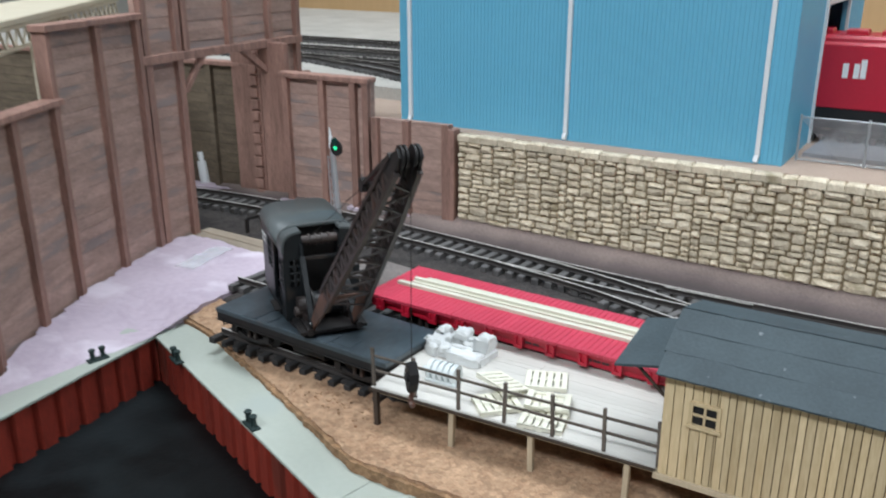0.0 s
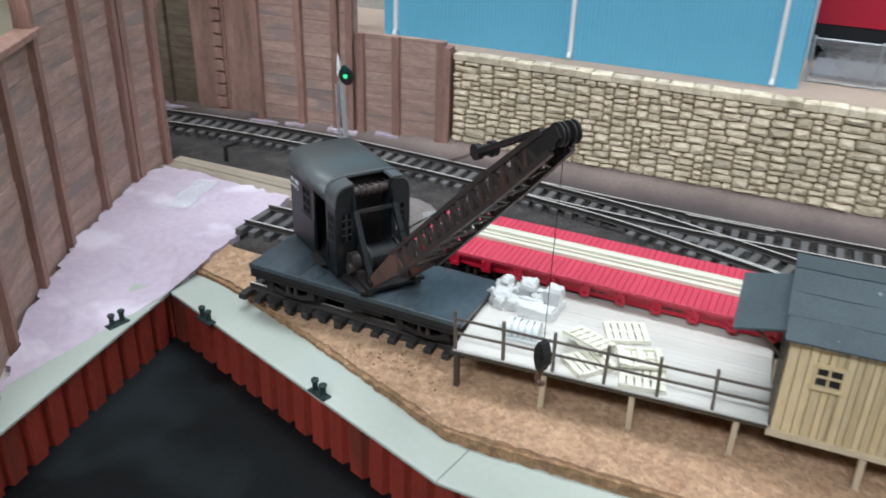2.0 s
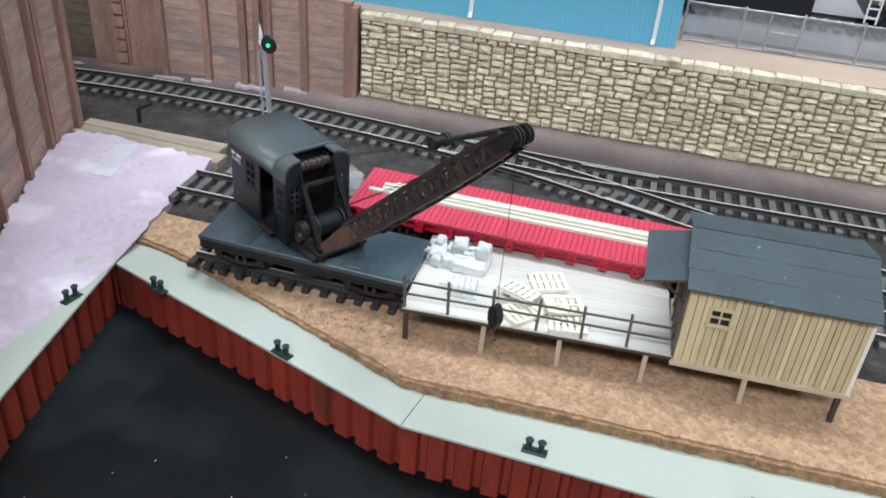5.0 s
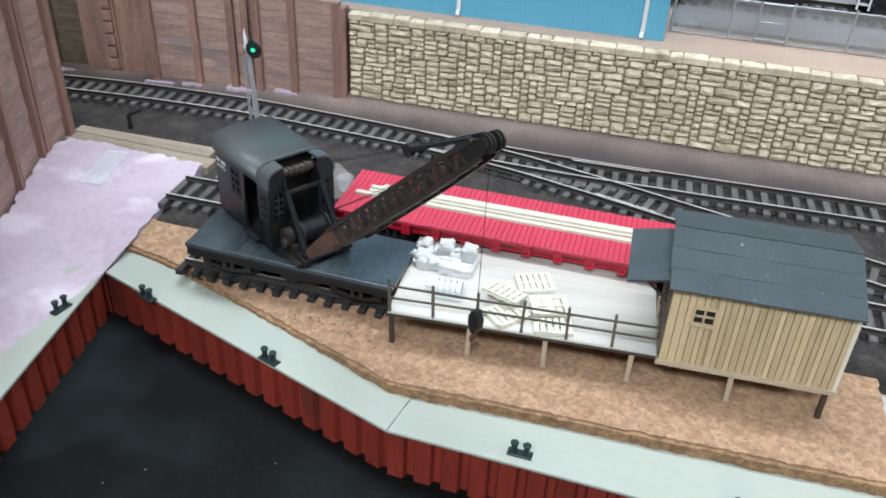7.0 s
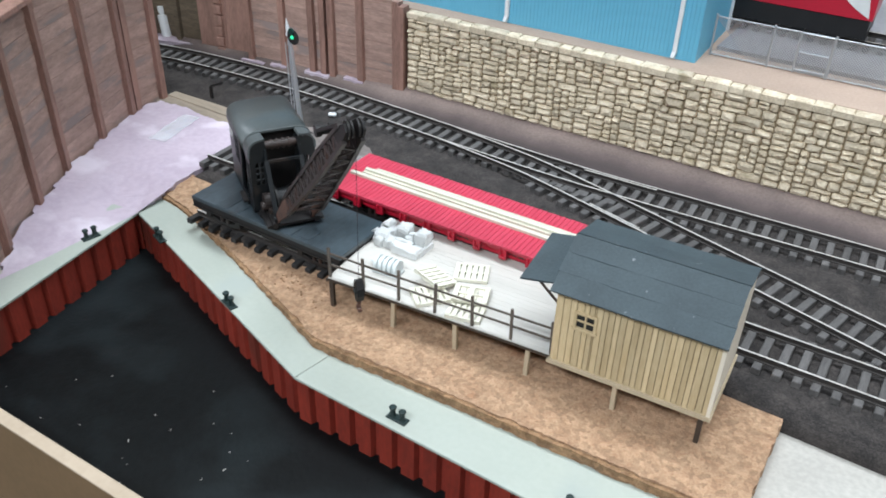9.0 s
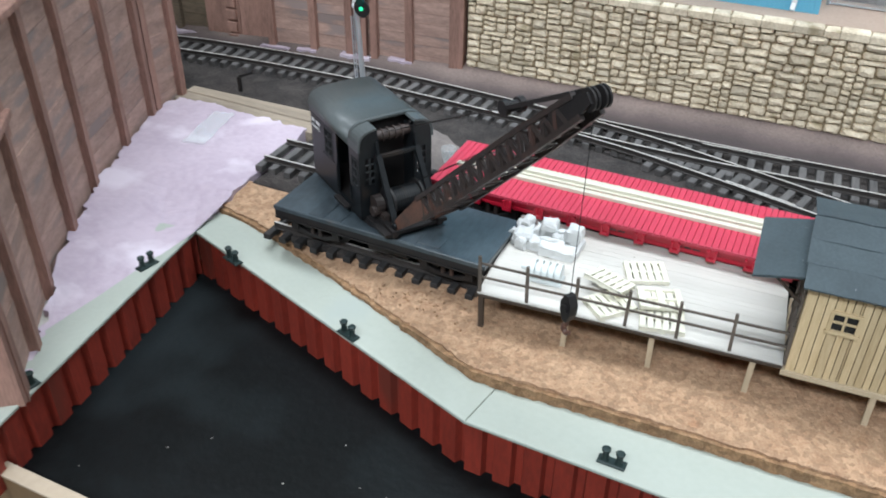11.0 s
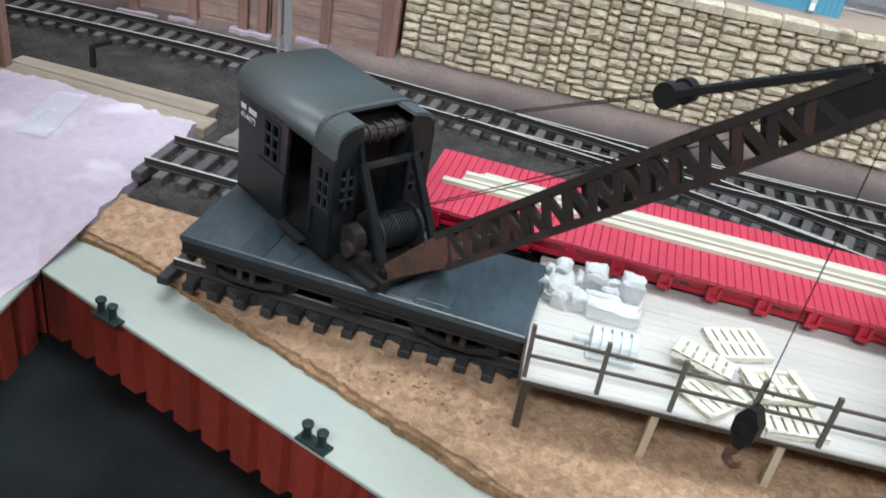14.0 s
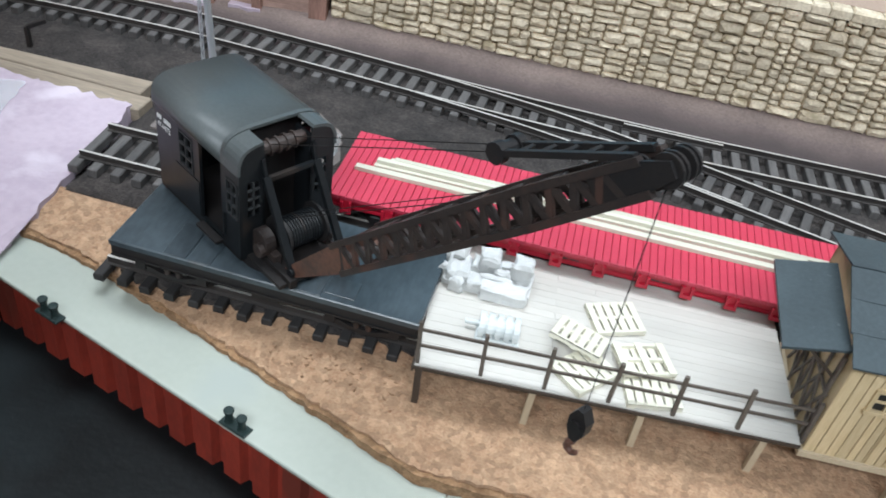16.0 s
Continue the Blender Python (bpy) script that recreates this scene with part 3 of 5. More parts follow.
track(CRANE_TRACK, -0.2, "short loose black-tied track on brown cork", tie_mesh=Shape().box(-1.5, 1.5, -14.5, 14.5, 0, 2.4, c=0.3).mesh("tie", TIE_BLACK))

# ---- timber retaining walls and portal ----


def timber_section(top, x0, x1, z0, z1, posts, cap=True, thick=4.0, depth=2.6, lead=0.6):
    """Horizontal boards behind upright posts, with a cap beam; the face looks to local -y."""
    z, k = z0, 0
    while z < z1 - 0.5:
        h = min(R.uniform(5.2, 7.2), z1 - z)
        j = R.uniform(-0.25, 0.25)
        part("board", Shape().box(x0, x1, j, thick, z + 0.08, z + h - 0.08), TIMBER, top)
        z += h
    for x in posts:
        part("post", Shape().box(x - 2.0, x + 2.0, -depth - 0.5, 0.4, z0 - 1, z1 - (2.2 if cap else 0)), TIMBER_POST, top, m=mm(0, 0, 0, 0, R.uniform(-0.3, 0.3), 0))
    if cap:
        part("cap_beam", Shape().box(x0 - lead, x1 + 0.6, -depth - 1.2, thick + 0.8, z1 - 2.2, z1 + 0.6, c=0.35), TIMBER_POST, top)


def left_wall():
    """Five runs that bend slightly; local +x runs away along the wall, so the seen face is on local -y."""

    def run(a, b, label):
        return thing("retaining_wall", label, "retaining wall", mm(a[0], a[1], 0, 0, 0, heading(a, b)), "timber walls", "structure"), math.dist(a, b)

    p = [(-282, 99), (-321, 147), (-354, 203), (-381, 267), (-384.5, 293)]
    w, n = run(p[0], p[1], "low end of a stepped brown timber retaining wall")
    timber_section(w, 0, n, -6, 64, [1.5, 23.5, 54], lead=4.5)
    part("end_board", Shape().box(-3.5, 0, -2.6, 7, -6, 61.6), TIMBER_POST, w)
    part("back_board", Shape().box(3, 6, 7, 34, -6, 46), OLIVE_SHADED, w)
    w, n = run(p[1], p[2], "middle step of a brown timber retaining wall")
    timber_section(w, 0, n, -6, 91, [28, 60.5], lead=6.0)
    part("end_board", Shape().box(-4.2, 0, -2.2, 4.5, 55, 88.7), TIMBER_POST, w)
    w, n = run(p[2], p[3], "tall step of a brown timber retaining wall")
    timber_section(w, 0, n, -6, 122, [33, n - 3], lead=4.5)
    part("end_board", Shape().box(-3.2, 0, -2.2, 4.5, 84, 119.7), TIMBER_POST, w)
    w, n = run(p[3], p[4], "tall timber portal wall over the main track")
    timber_section(w, 0, n, -6, 152, [3, n - 1.7], cap=False)
    w, n = run(p[4], (-393, 356), "timber lintel and far jamb of the portal over the main track")
    timber_section(w, 0, 103, 100, 152, [4, 38.6, 75, 101], cap=False)
    timber_section(w, 72, 116, -6, 78, [100], cap=False)
    timber_section(w, 72, 103, 78.2, 99.8, [101], cap=False)
    part("jamb_return", Shape().box(69.5, 72, 4, 26, -6, 99.8), TIMBER_POST, w)
    for k in range(13):
        part("jamb_block", Shape().box(67.6, 69.5, 5.5, 11.5, 2 + 7.2 * k, 7.4 + 7.2 * k, c=0.4), TIMBER_POST, w)
    part("leg", Shape().box(69.5, 74.5, -15, 3.5, -6, 99.8), TIMBER_POST, w)
    part("lintel", Shape().box(-28, 104, -3.6, 4.5, 97, 101.5, c=0.4), TIMBER_POST, w)
    part("sill_beam", Shape().box(-28, 104, -3.4, 4.5, 152, 156), TIMBER_POST, w)
    part("brace", Shape().bar((1.5, -1, 80), (17, -1, 97.5), 3.0, 3.0), TIMBER_POST, w)
    part("brace", Shape().bar((75, -1, 80), (49, -1, 98), 3.4, 3.4), TIMBER_POST, w)
    lining = mm(p[4][0], p[4][1], 0, 0, 0, heading(p[4], (-393, 356)) + 90)
    w = thing("retaining_wall", "boarded cutting wall seen through the timber portal", "retaining wall", lining, "timber walls", "structure")
    # the cutting's shade is in the board and post colour
    for k in range(14):
        part("board", Shape().box(6, 330, -76 + R.uniform(-0.3, 0.3), -72.6, -4 + 6.3 * k, 2.1 + 6.3 * k), OLIVE_SHADED, w)
    for y in (16, 46, 78, 110, 142, 174):
        part("post", Shape().box(y - 2, y + 2, -72.6, -69.6, -4, 84), OLIVE_SHADED, w)
    part("cap_beam", Shape().box(6, 330, -77, -69, 84.2, 86.8, c=0.4), TIMBER_POST, w)


left_wall()
RW_C, RW_D = (-400, 359), (-263.5, 374.5)


def right_wall():
    m = mm(RW_C[0], RW_C[1], 0, 0, 0, heading(RW_C, RW_D))
    w = thing("retaining_wall", "upper step of a brown timber retaining wall behind the signal", "retaining wall", m, "timber walls", "structure")
    timber_section(w, 22, 85, 4, 83.4, [25.5, 52, 74, 82.5])
    w = thing("retaining_wall", "low brown timber retaining wall that meets the stone wall", "retaining wall", m, "timber walls", "structure")
    timber_section(w, 87, 136, 5, 62, [89, 109.5, 134.5], cap=False)
    part("end_post", Shape().box(136.2, 140, -3, 4, 6, 60), TIMBER_POST, w)


right_wall()

# ---- stone retaining wall ----
ST_A, ST_B = (-259.5, 375), (24, 387.5)


def stone_wall():
    length = 430
    top = thing("stone_wall", "cream rough-cut stone retaining wall with dark joints", "stone wall", mm(ST_A[0], ST_A[1], 0, 0, 0, heading(ST_A, ST_B)), kind="structure")
    part("backing", Shape().box(0, length, 0.4, 6, 4, 57.5), MORTAR, top, "dark recessed joints")
    r = random.Random(21)

    def lump(w, h):
        """A rough-faced stone with uneven corners and two facets that meet in a broken ridge."""
        d = r.uniform(0.8, 1.9)
        c = min(0.8, h * 0.25, w * 0.2)
        ring = [(c * r.uniform(0.3, 1.2), 0), (w * 0.33, r.uniform(-0.2, 0.25)), (w * 0.66, r.uniform(-0.2, 0.25)), (w - c * r.uniform(0.3, 1.2), 0), (w, c), (w + r.uniform(-0.2, 0.15), h * 0.5), (w, h - c),
                (w - c, h), (w * 0.66, h + r.uniform(-0.25, 0.2)), (w * 0.33, h + r.uniform(-0.25, 0.2)), (c, h), (0, h - c), (r.uniform(-0.15, 0.2), h * 0.5), (0, c)]
        tip, k0 = r.uniform(-0.07, 0.07), r.uniform(-0.07, 0.07)
        ring = [(x + (z - h / 2) * k0 + r.uniform(-0.16, 0.16), z + (x - w / 2) * tip + r.uniform(-0.14, 0.14)) for x, z in ring]
        n = len(ring)
        front = [(w / 2 + (x - w / 2) * 0.88, -d * 0.7 + r.uniform(-0.3, 0.3), h / 2 + (z - h / 2) * 0.8) for x, z in ring]
        mid = [(w * u, -d - r.uniform(0.0, 0.7), h * r.uniform(0.35, 0.7)) for u in (0.28, 0.72)]
        s = Shape()
        s.add([(x, 1.0, z) for x, z in ring] + front + mid, [(k, (k + 1) % n, n + (k + 1) % n, n + k) for k in range(n)])
        for k in range(n):
            q = (k + 1) % n
            a, b = (2 * n + (ring[k][0] > w / 2)), (2 * n + (ring[q][0] > w / 2))
            s.f.append((n + k, n + q, a) if a == b else (n + k, n + q, b, a))
        return s

    # rough ashlar: blocks of one to four units high fill the face from the foot up
    ux, uz = 1.45, 1.26
    nx, nz = int(length / ux), 35
    taken = [[False] * nz for _ in range(nx)]
    stones = []
    for q in range(nz):
        for i in range(nx):
            if taken[i][q]:
                continue
            run = 0
            while i + run < nx and not taken[i + run][q] and run < 9:
                run += 1
            w = min(run, r.choice((3, 4, 4, 5, 5, 6, 6, 7)))
            if run - w in (1, 2):
                w = run
            h = min(nz - q, r.choice((2, 2, 3, 3, 3, 4)) if w > 3 else r.choice((2, 3, 3)))
            if nz - q - h == 1:
                h += 1
            for a in range(w):
                for b in range(h):
                    taken[i + a][q + b] = True
            stones.append((i * ux + 0.15, 10.0 + q * uz + 0.15, lump(w * ux - 0.34, h * uz - 0.34)))
    near = [k for k in stones if k[0] < 285]
    r.shuffle(near)
    picked = {id(k) for k in near[:300]}
    rest = Shape()
    for k in stones:
        x, z, s = k
        if id(k) in picked:
            part("stone", s, STONE, top, m=mm(x, 0, z))
        else:
            rest.add([(px + x, py, pz + z) for px, py, pz in s.v], s.f)
    part("stones", rest, STONE, top, kind="stuff")
    x = 0.0
    while x < length:
        w = r.uniform(6, 14)
        c = Shape().box(x + 0.12, x + w - 0.12, -1.7 + r.uniform(-0.5, 0.3), 4.5, 54.3, 58.1 + r.uniform(-0.5, 0.3), c=0.7)
        c.v = [(px, py + 0.4 * noise.noise(Vector((px, py, pz)) * 0.7), pz + (0.4 * noise.noise(Vector((px, pz, py)) * 0.7) if pz > 55 else 0)) for px, py, pz in c.v]
        part("coping_stone", c, STONE, top)
        x += w


# ---- upper street with the blue building ----
ZS = 58.0


def upper_level():
    s = Shape().prism([(-259, 379.5), (260, 402), (600, 416), (600, 1000), (-396, 1000), (-396, 367)], 50, ZS)
    solo("street", s, STREET, "tan weathered street above the stone wall", "street", kind="structure")
    s = Shape().prism([(-94, 425), (600, 450), (600, 1000), (-94, 1000)], ZS, ZS + 2)
    solo("yard", s, YARD, "blue-grey rail yard ground behind a fence", "yard", kind="structure")
    s = Shape().prism([(-1000, 440), (-330, 440), (-330, 1000), (-1000, 1000)], 50, ZS + 8)
    solo("upper_ground", s, BOARD, "pale upper layout level", "layout level", kind="structure")
    s = Shape().box(-1300, 900, 1000, 1012, -60, 420)
    solo("backdrop", s, PANEL, "tan wood panelling behind the layout", "panelling", kind="structure")


upper_level()


def blue_building():
    a, b = (-308, 386.8), (-96.5, 398.6)
    w, h, d = math.dist(a, b), 172.0, 190.0
    top = thing("blue_building", "bright blue ribbed-metal warehouse with white corner downpipes", "building", mm(a[0], a[1], ZS, 0, 0, heading(a, b)))
    def ribbed(x0, x1, n):
        """Outline of a ribbed sheet, 2.4 mm deep at most."""
        p, pts = (x1 - x0) / n, []
        for k in range(n):
            x = x0 + k * p
            pts += [(x, 0), (x + p * 0.82, 0), (x + p * 0.86, 0.2), (x + p * 0.96, 0.2)]
        return pts + [(x1, 0), (x1, 2.4), (x0, 2.4)]

    front = Shape().prism(ribbed(0, w, 100), 0, h)
    part("front_wall", front, BLUE, top)
    side = Shape()
    door0, door1, dh = 62.0, 128.0, 68.0
    for y0, y1, z0, n in ((2.4, door0, 0, 28), (door0, door1, dh, 32), (door1, d, 0, 30)):
        side.prism([(w - y, x) for x, y in ribbed(y0, y1, n)], z0, h)
    part("side_wall", side, BLUE, top)
    part("side_wall", Shape().box(0, 2.4, 2.4, d, 0, h), BLUE, top)
    part("back_wall", Shape().box(0, w, d, d + 2.4, 0, h), BLUE, top)
    part("roof", Shape().box(-2, w + 2, -2, d + 4, h, h + 3), BLUE, top)
    f = Shape().box(w, w + 1.4, door0 - 3, door0, 0, dh + 3).box(w, w + 1.4, door1, door1 + 3, 0, dh + 3).box(w, w + 1.4, door0, door1, dh, dh + 3)
    part("door_frame", f, WHITE, top, "white door frame")
    for x in (7.5, 104.5, w - 11):
        s = Shape().bar((x, -1.1, 4), (x, -1.1, h - 2), 2.0, 1.8, up=(0, 1, 0))
        s.bar((x, -0.6, 4.8), (x - 0.3, -2.6, 1.2), 1.9, 1.8)
        part("downpipe", s, WHITE, top, "white downpipe")


blue_building()


def chain_fence():
    a, b = (-94.5, 415.5), (140, 427)
    length, hgt = math.dist(a, b), 20.5
    top = thing("chain_fence", "grey chain-link fence with pipe posts along the yard", "fence", mm(a[0], a[1], ZS, 0, 0, heading(a, b)))
    net = Shape()
    p = 1.45
    k = -int(hgt / p)
    while k * p < length:
        for s in (1, -1):
            x0, x1 = (k * p, k * p + hgt) if s > 0 else (k * p + hgt, k * p)
            z0, z1 = 0.6, hgt - 0.3
            if min(x0, x1) < 0 or max(x0, x1) > length:
                continue
            net.bar((x0, 0, z0), (x1, 0, z1), 0.3, 0.3, up=(0, 1, 0))
        k += 1
    part("mesh_wire", net, WIRE, top, kind="stuff")
    x = 0.0
    while x < length:
        part("post", Shape().rod((x, 0, 0), (x, 0, hgt + 1.2), 0.62, n=8), WIRE, top)
        x += 29.0
    for z in (0.8, hgt):
        part("rail", Shape().rod((0, 0, z), (length, 0, z), 0.42, n=6), WIRE, top)
    gate = Shape()
    for x in (42, 57.5):
        gate.rod((x, -0.8, 0.5), (x, -0.8, hgt + 0.5), 0.6, n=6)
    for z in (2.0, 11, hgt):
        gate.rod((42, -0.8, z), (57.5, -0.8, z), 0.42, n=6)
    part("gate", gate, WIRE, top)


chain_fence()


def yard_train():
    """A red engine and a red covered wagon on the yard track."""
    y, z = 492, ZS + 3
    t = track([(-330, 462), (0, 478), (420, 498)], z - 1, "yard track behind the fence")
    top = thing("locomotive", "red and black diesel locomotive in the yard", "locomotive", mm(92, 481.5, z + 4, 0, 0, 2.8))
    part("underframe", Shape().box(-96, 100, -15, 15, 8, 14), BLACK, top)
    part("body", Shape().box(-80, 60, -11, 11, 14, 47, c=2), BLACK, top)
    part("cab", Shape().box(60, 84, -15, 15, 14, 52, c=2), RED, top)
    for x in (-95, -89):
        part("ladder_rail", Shape().bar((x, -15.6, 4), (x, -15.6, 30), 0.9), WHITE, top)
    for h in (7, 12, 17):
        part("ladder_rung", Shape().bar((-95, -15.6, h), (-89, -15.6, h), 0.8), WHITE, top)
    for cx in (-62, 62):
        part("truck", Shape().box(cx - 24, cx + 24, -13, 13, 1, 8).rod((cx - 17, -12, 4), (cx - 17, 12, 4), 5.5).rod((cx, -12, 4), (cx, 12, 4), 5.5).rod((cx + 17, -12, 4), (cx + 17, 12, 4), 5.5), BLACK, top)
    for k in range(9):
        part("handrail_post", Shape().rod((-90 + 22 * k, -14.5, 13), (-90 + 22 * k, -14.5, 25), 0.4, n=6), WHITE, top)
    part("handrail", Shape().rod((-92, -14.5, 25), (88, -14.5, 25), 0.4, n=6), WHITE, top)
    w = thing("covered_wagon", "bright red covered freight wagon behind the blue building", "wagon", mm(-111, 473, z + 4, 0, 0, 2.8))
    part("underframe", Shape().box(-81, 81, -14.8, 14.8, 1.5, 12, c=0.5), BLACK, w)
    part("body", Shape().box(-82, 82, -15.5, 15.5, 12, 44, c=1.5), RED, w)
    n = 9
    arc = [(60 + 20 * (k / n), 34 - 21 * (k / n) ** 0.45) for k in range(n + 1)] + [(76, 34)]
    k = len(arc)
    part("end_mark", Shape().add([(x, y, q) for y in (-15.9, -15.5) for x, q in arc], [tuple(range(k)), tuple(range(2 * k - 1, k - 1, -1))] + [(i, (i + 1) % k, k + (i + 1) % k, k + i) for i in range(k)]), LETTER, w, "white curved end mark")
    part("roof", Shape().box(-83, 83, -14, 14, 44, 47, c=1.5), RED, w)
    for k in range(10):
        part("roof_hatch", Shape().box(-76 + 16 * k, -66 + 16 * k, -8, 2, 47, 49.5, c=0.5), RED, w)
    for cx in (-56, 56):
        part("truck", Shape().box(cx - 13, cx + 13, -12, 12, 2, 7).rod((cx - 9, -12, 4), (cx - 9, 12, 4), 5).rod((cx + 9, -12, 4), (cx + 9, 12, 4), 5), BLACK, w)
    bars = Shape()
    for x, h in ((22, 7), (27, 7), (30, 9), (50, 7), (55, 7), (60, 7), (65, 7)):
        bars.box(x, x + 2.6, -15.8, -15.5, 27, 27 + h)
    part("marking", bars, LETTER, w, "white lettering bars")


yard_train()
for y in (520, 575, 640):
    track([(-800, y - 30), (-560, y - 8), (-345, y + 4)], ZS + 8, "grey track on the upper layout level")

track([(-480, 512), (-410, 492), (-345, 468)], ZS + 8.2, "loose black track piece on the upper level")


# ---- signal ----
def signal():
    top = thing("signal_mast", "silver lattice signal mast with a round green light", "signal", mm(-271.4, 292, ZT, 1.4, -2.7, 12))
    part("base", Shape().box(-3, 3, -3, 3, -0.6, 1.2, c=0.3).rod((0, 0, 1), (0, 0, 2.4), 1.8), SILVER, top)
    part("mast", Shape().rod((0.9, 0, 1), (0.9, 0, 62), 1.45, 1.1, n=10), SILVER, top)
    part("finial", Shape().lathe([(1.2, 0), (1.3, 1.2), (0.9, 2.2), (0.9, 4.5), (0.15, 9.5)], (0.4, 0, 61.5), n=10), WHITE, top, "white pointed finial")
    lad = Shape()
    for y in (-1.3, 1.3):
        lad.rod((-3.2, y, 0), (-1.2, y, 58), 0.3, n=6)
    for k in range(17):
        u = k / 17
        x = -3.2 + 2.0 * u
        lad.rod((x, -1.3, 58 * u + 2), (x, 1.3, 58 * u + 2), 0.2, n=6)
    part("ladder", lad, SILVER, top)
    m = mm(4.4, -2.2, 62, 90, 0, -17)
    part("target", Shape().lathe([(3.9, -0.3), (4.0, 0.3), (3.7, 0.45)], n=24), DARK, top, "dark round target", m=m)
    part("lens", Shape().lathe([(0.95, 0.4), (0.9, 1.0), (0.5, 1.3)], n=14), LAMP, top, "lit green lens", m=m)
    part("hood", Shape().lathe([(1.9, 0.4), (1.9, 1.2), (1.6, 1.2)], n=14), LENS, top, m=mm(4.4, -2.0, 65.0, 90, 0, -17))
    part("bracket", Shape().bar((0.9, 0, 62), (4.2, -1.6, 62), 1.2), SILVER, top)


signal()


# ---- rail crane ----
def wheelset(parent, x, z):
    w = part("wheelset", Shape().rod((x, -9.6, z), (x, -6.9, z), 4.6, n=18).rod((x, 6.9, z), (x, 9.6, z), 4.6, n=18).rod((x, -11, z), (x, 11, z), 0.9, n=8), DARK, parent)
    return w


def freight_truck(parent, cx, z, width=12.2):
    """A two-axle truck: bolster, side frames with openings, springs, journal boxes and wheelsets."""
    t = part("truck", Shape().box(cx - 2.2, cx + 2.2, -width + 1.2, width - 1.2, z, z + 3.0, c=0.3), DARK, parent, "sooty dark freight truck")
    outer = [(-10.8, -1.2), (-10.8, 1.8), (-4.4, 4.0), (4.4, 4.0), (10.8, 1.8), (10.8, -1.2), (3.8, -3.2), (-3.8, -3.2)]
    inner = [(-7.4, -0.3), (-7.4, 1.2), (-4.0, 2.5), (4.0, 2.5), (7.4, 1.2), (7.4, -0.3), (3.2, -1.8), (-3.2, -1.8)]
    for y in (-width, width):
        k = 8
        p = [(cx + x, y + o, z + h) for o in (-0.75, 0.75) for ring in (outer, inner) for x, h in ring]
        f = []
        for i in range(k):
            j = (i + 1) % k
            f += [(i, j, k + j, k + i), (2 * k + i, 3 * k + i, 3 * k + j, 2 * k + j), (i, 2 * k + i, 2 * k + j, j), (k + i, k + j, 3 * k + j, 3 * k + i)]
        part("side_frame", Shape().add(p, f), DARK, t)
        for dx in (-1.7, 1.7):
            part("spring", Shape().rod((cx + dx, y, z - 1.9), (cx + dx, y, z + 2.6), 0.9, n=8), BOOM, t)
        for dx in (-9, 9):
            part("journal_box", Shape().box(cx + dx - 1.5, cx + dx + 1.5, y - 1.4, y + 1.4, z - 1.5, z + 1.7, c=0.3), DARK, t)
    for dx in (-9, 9):
        wheelset(t, cx + dx, z)


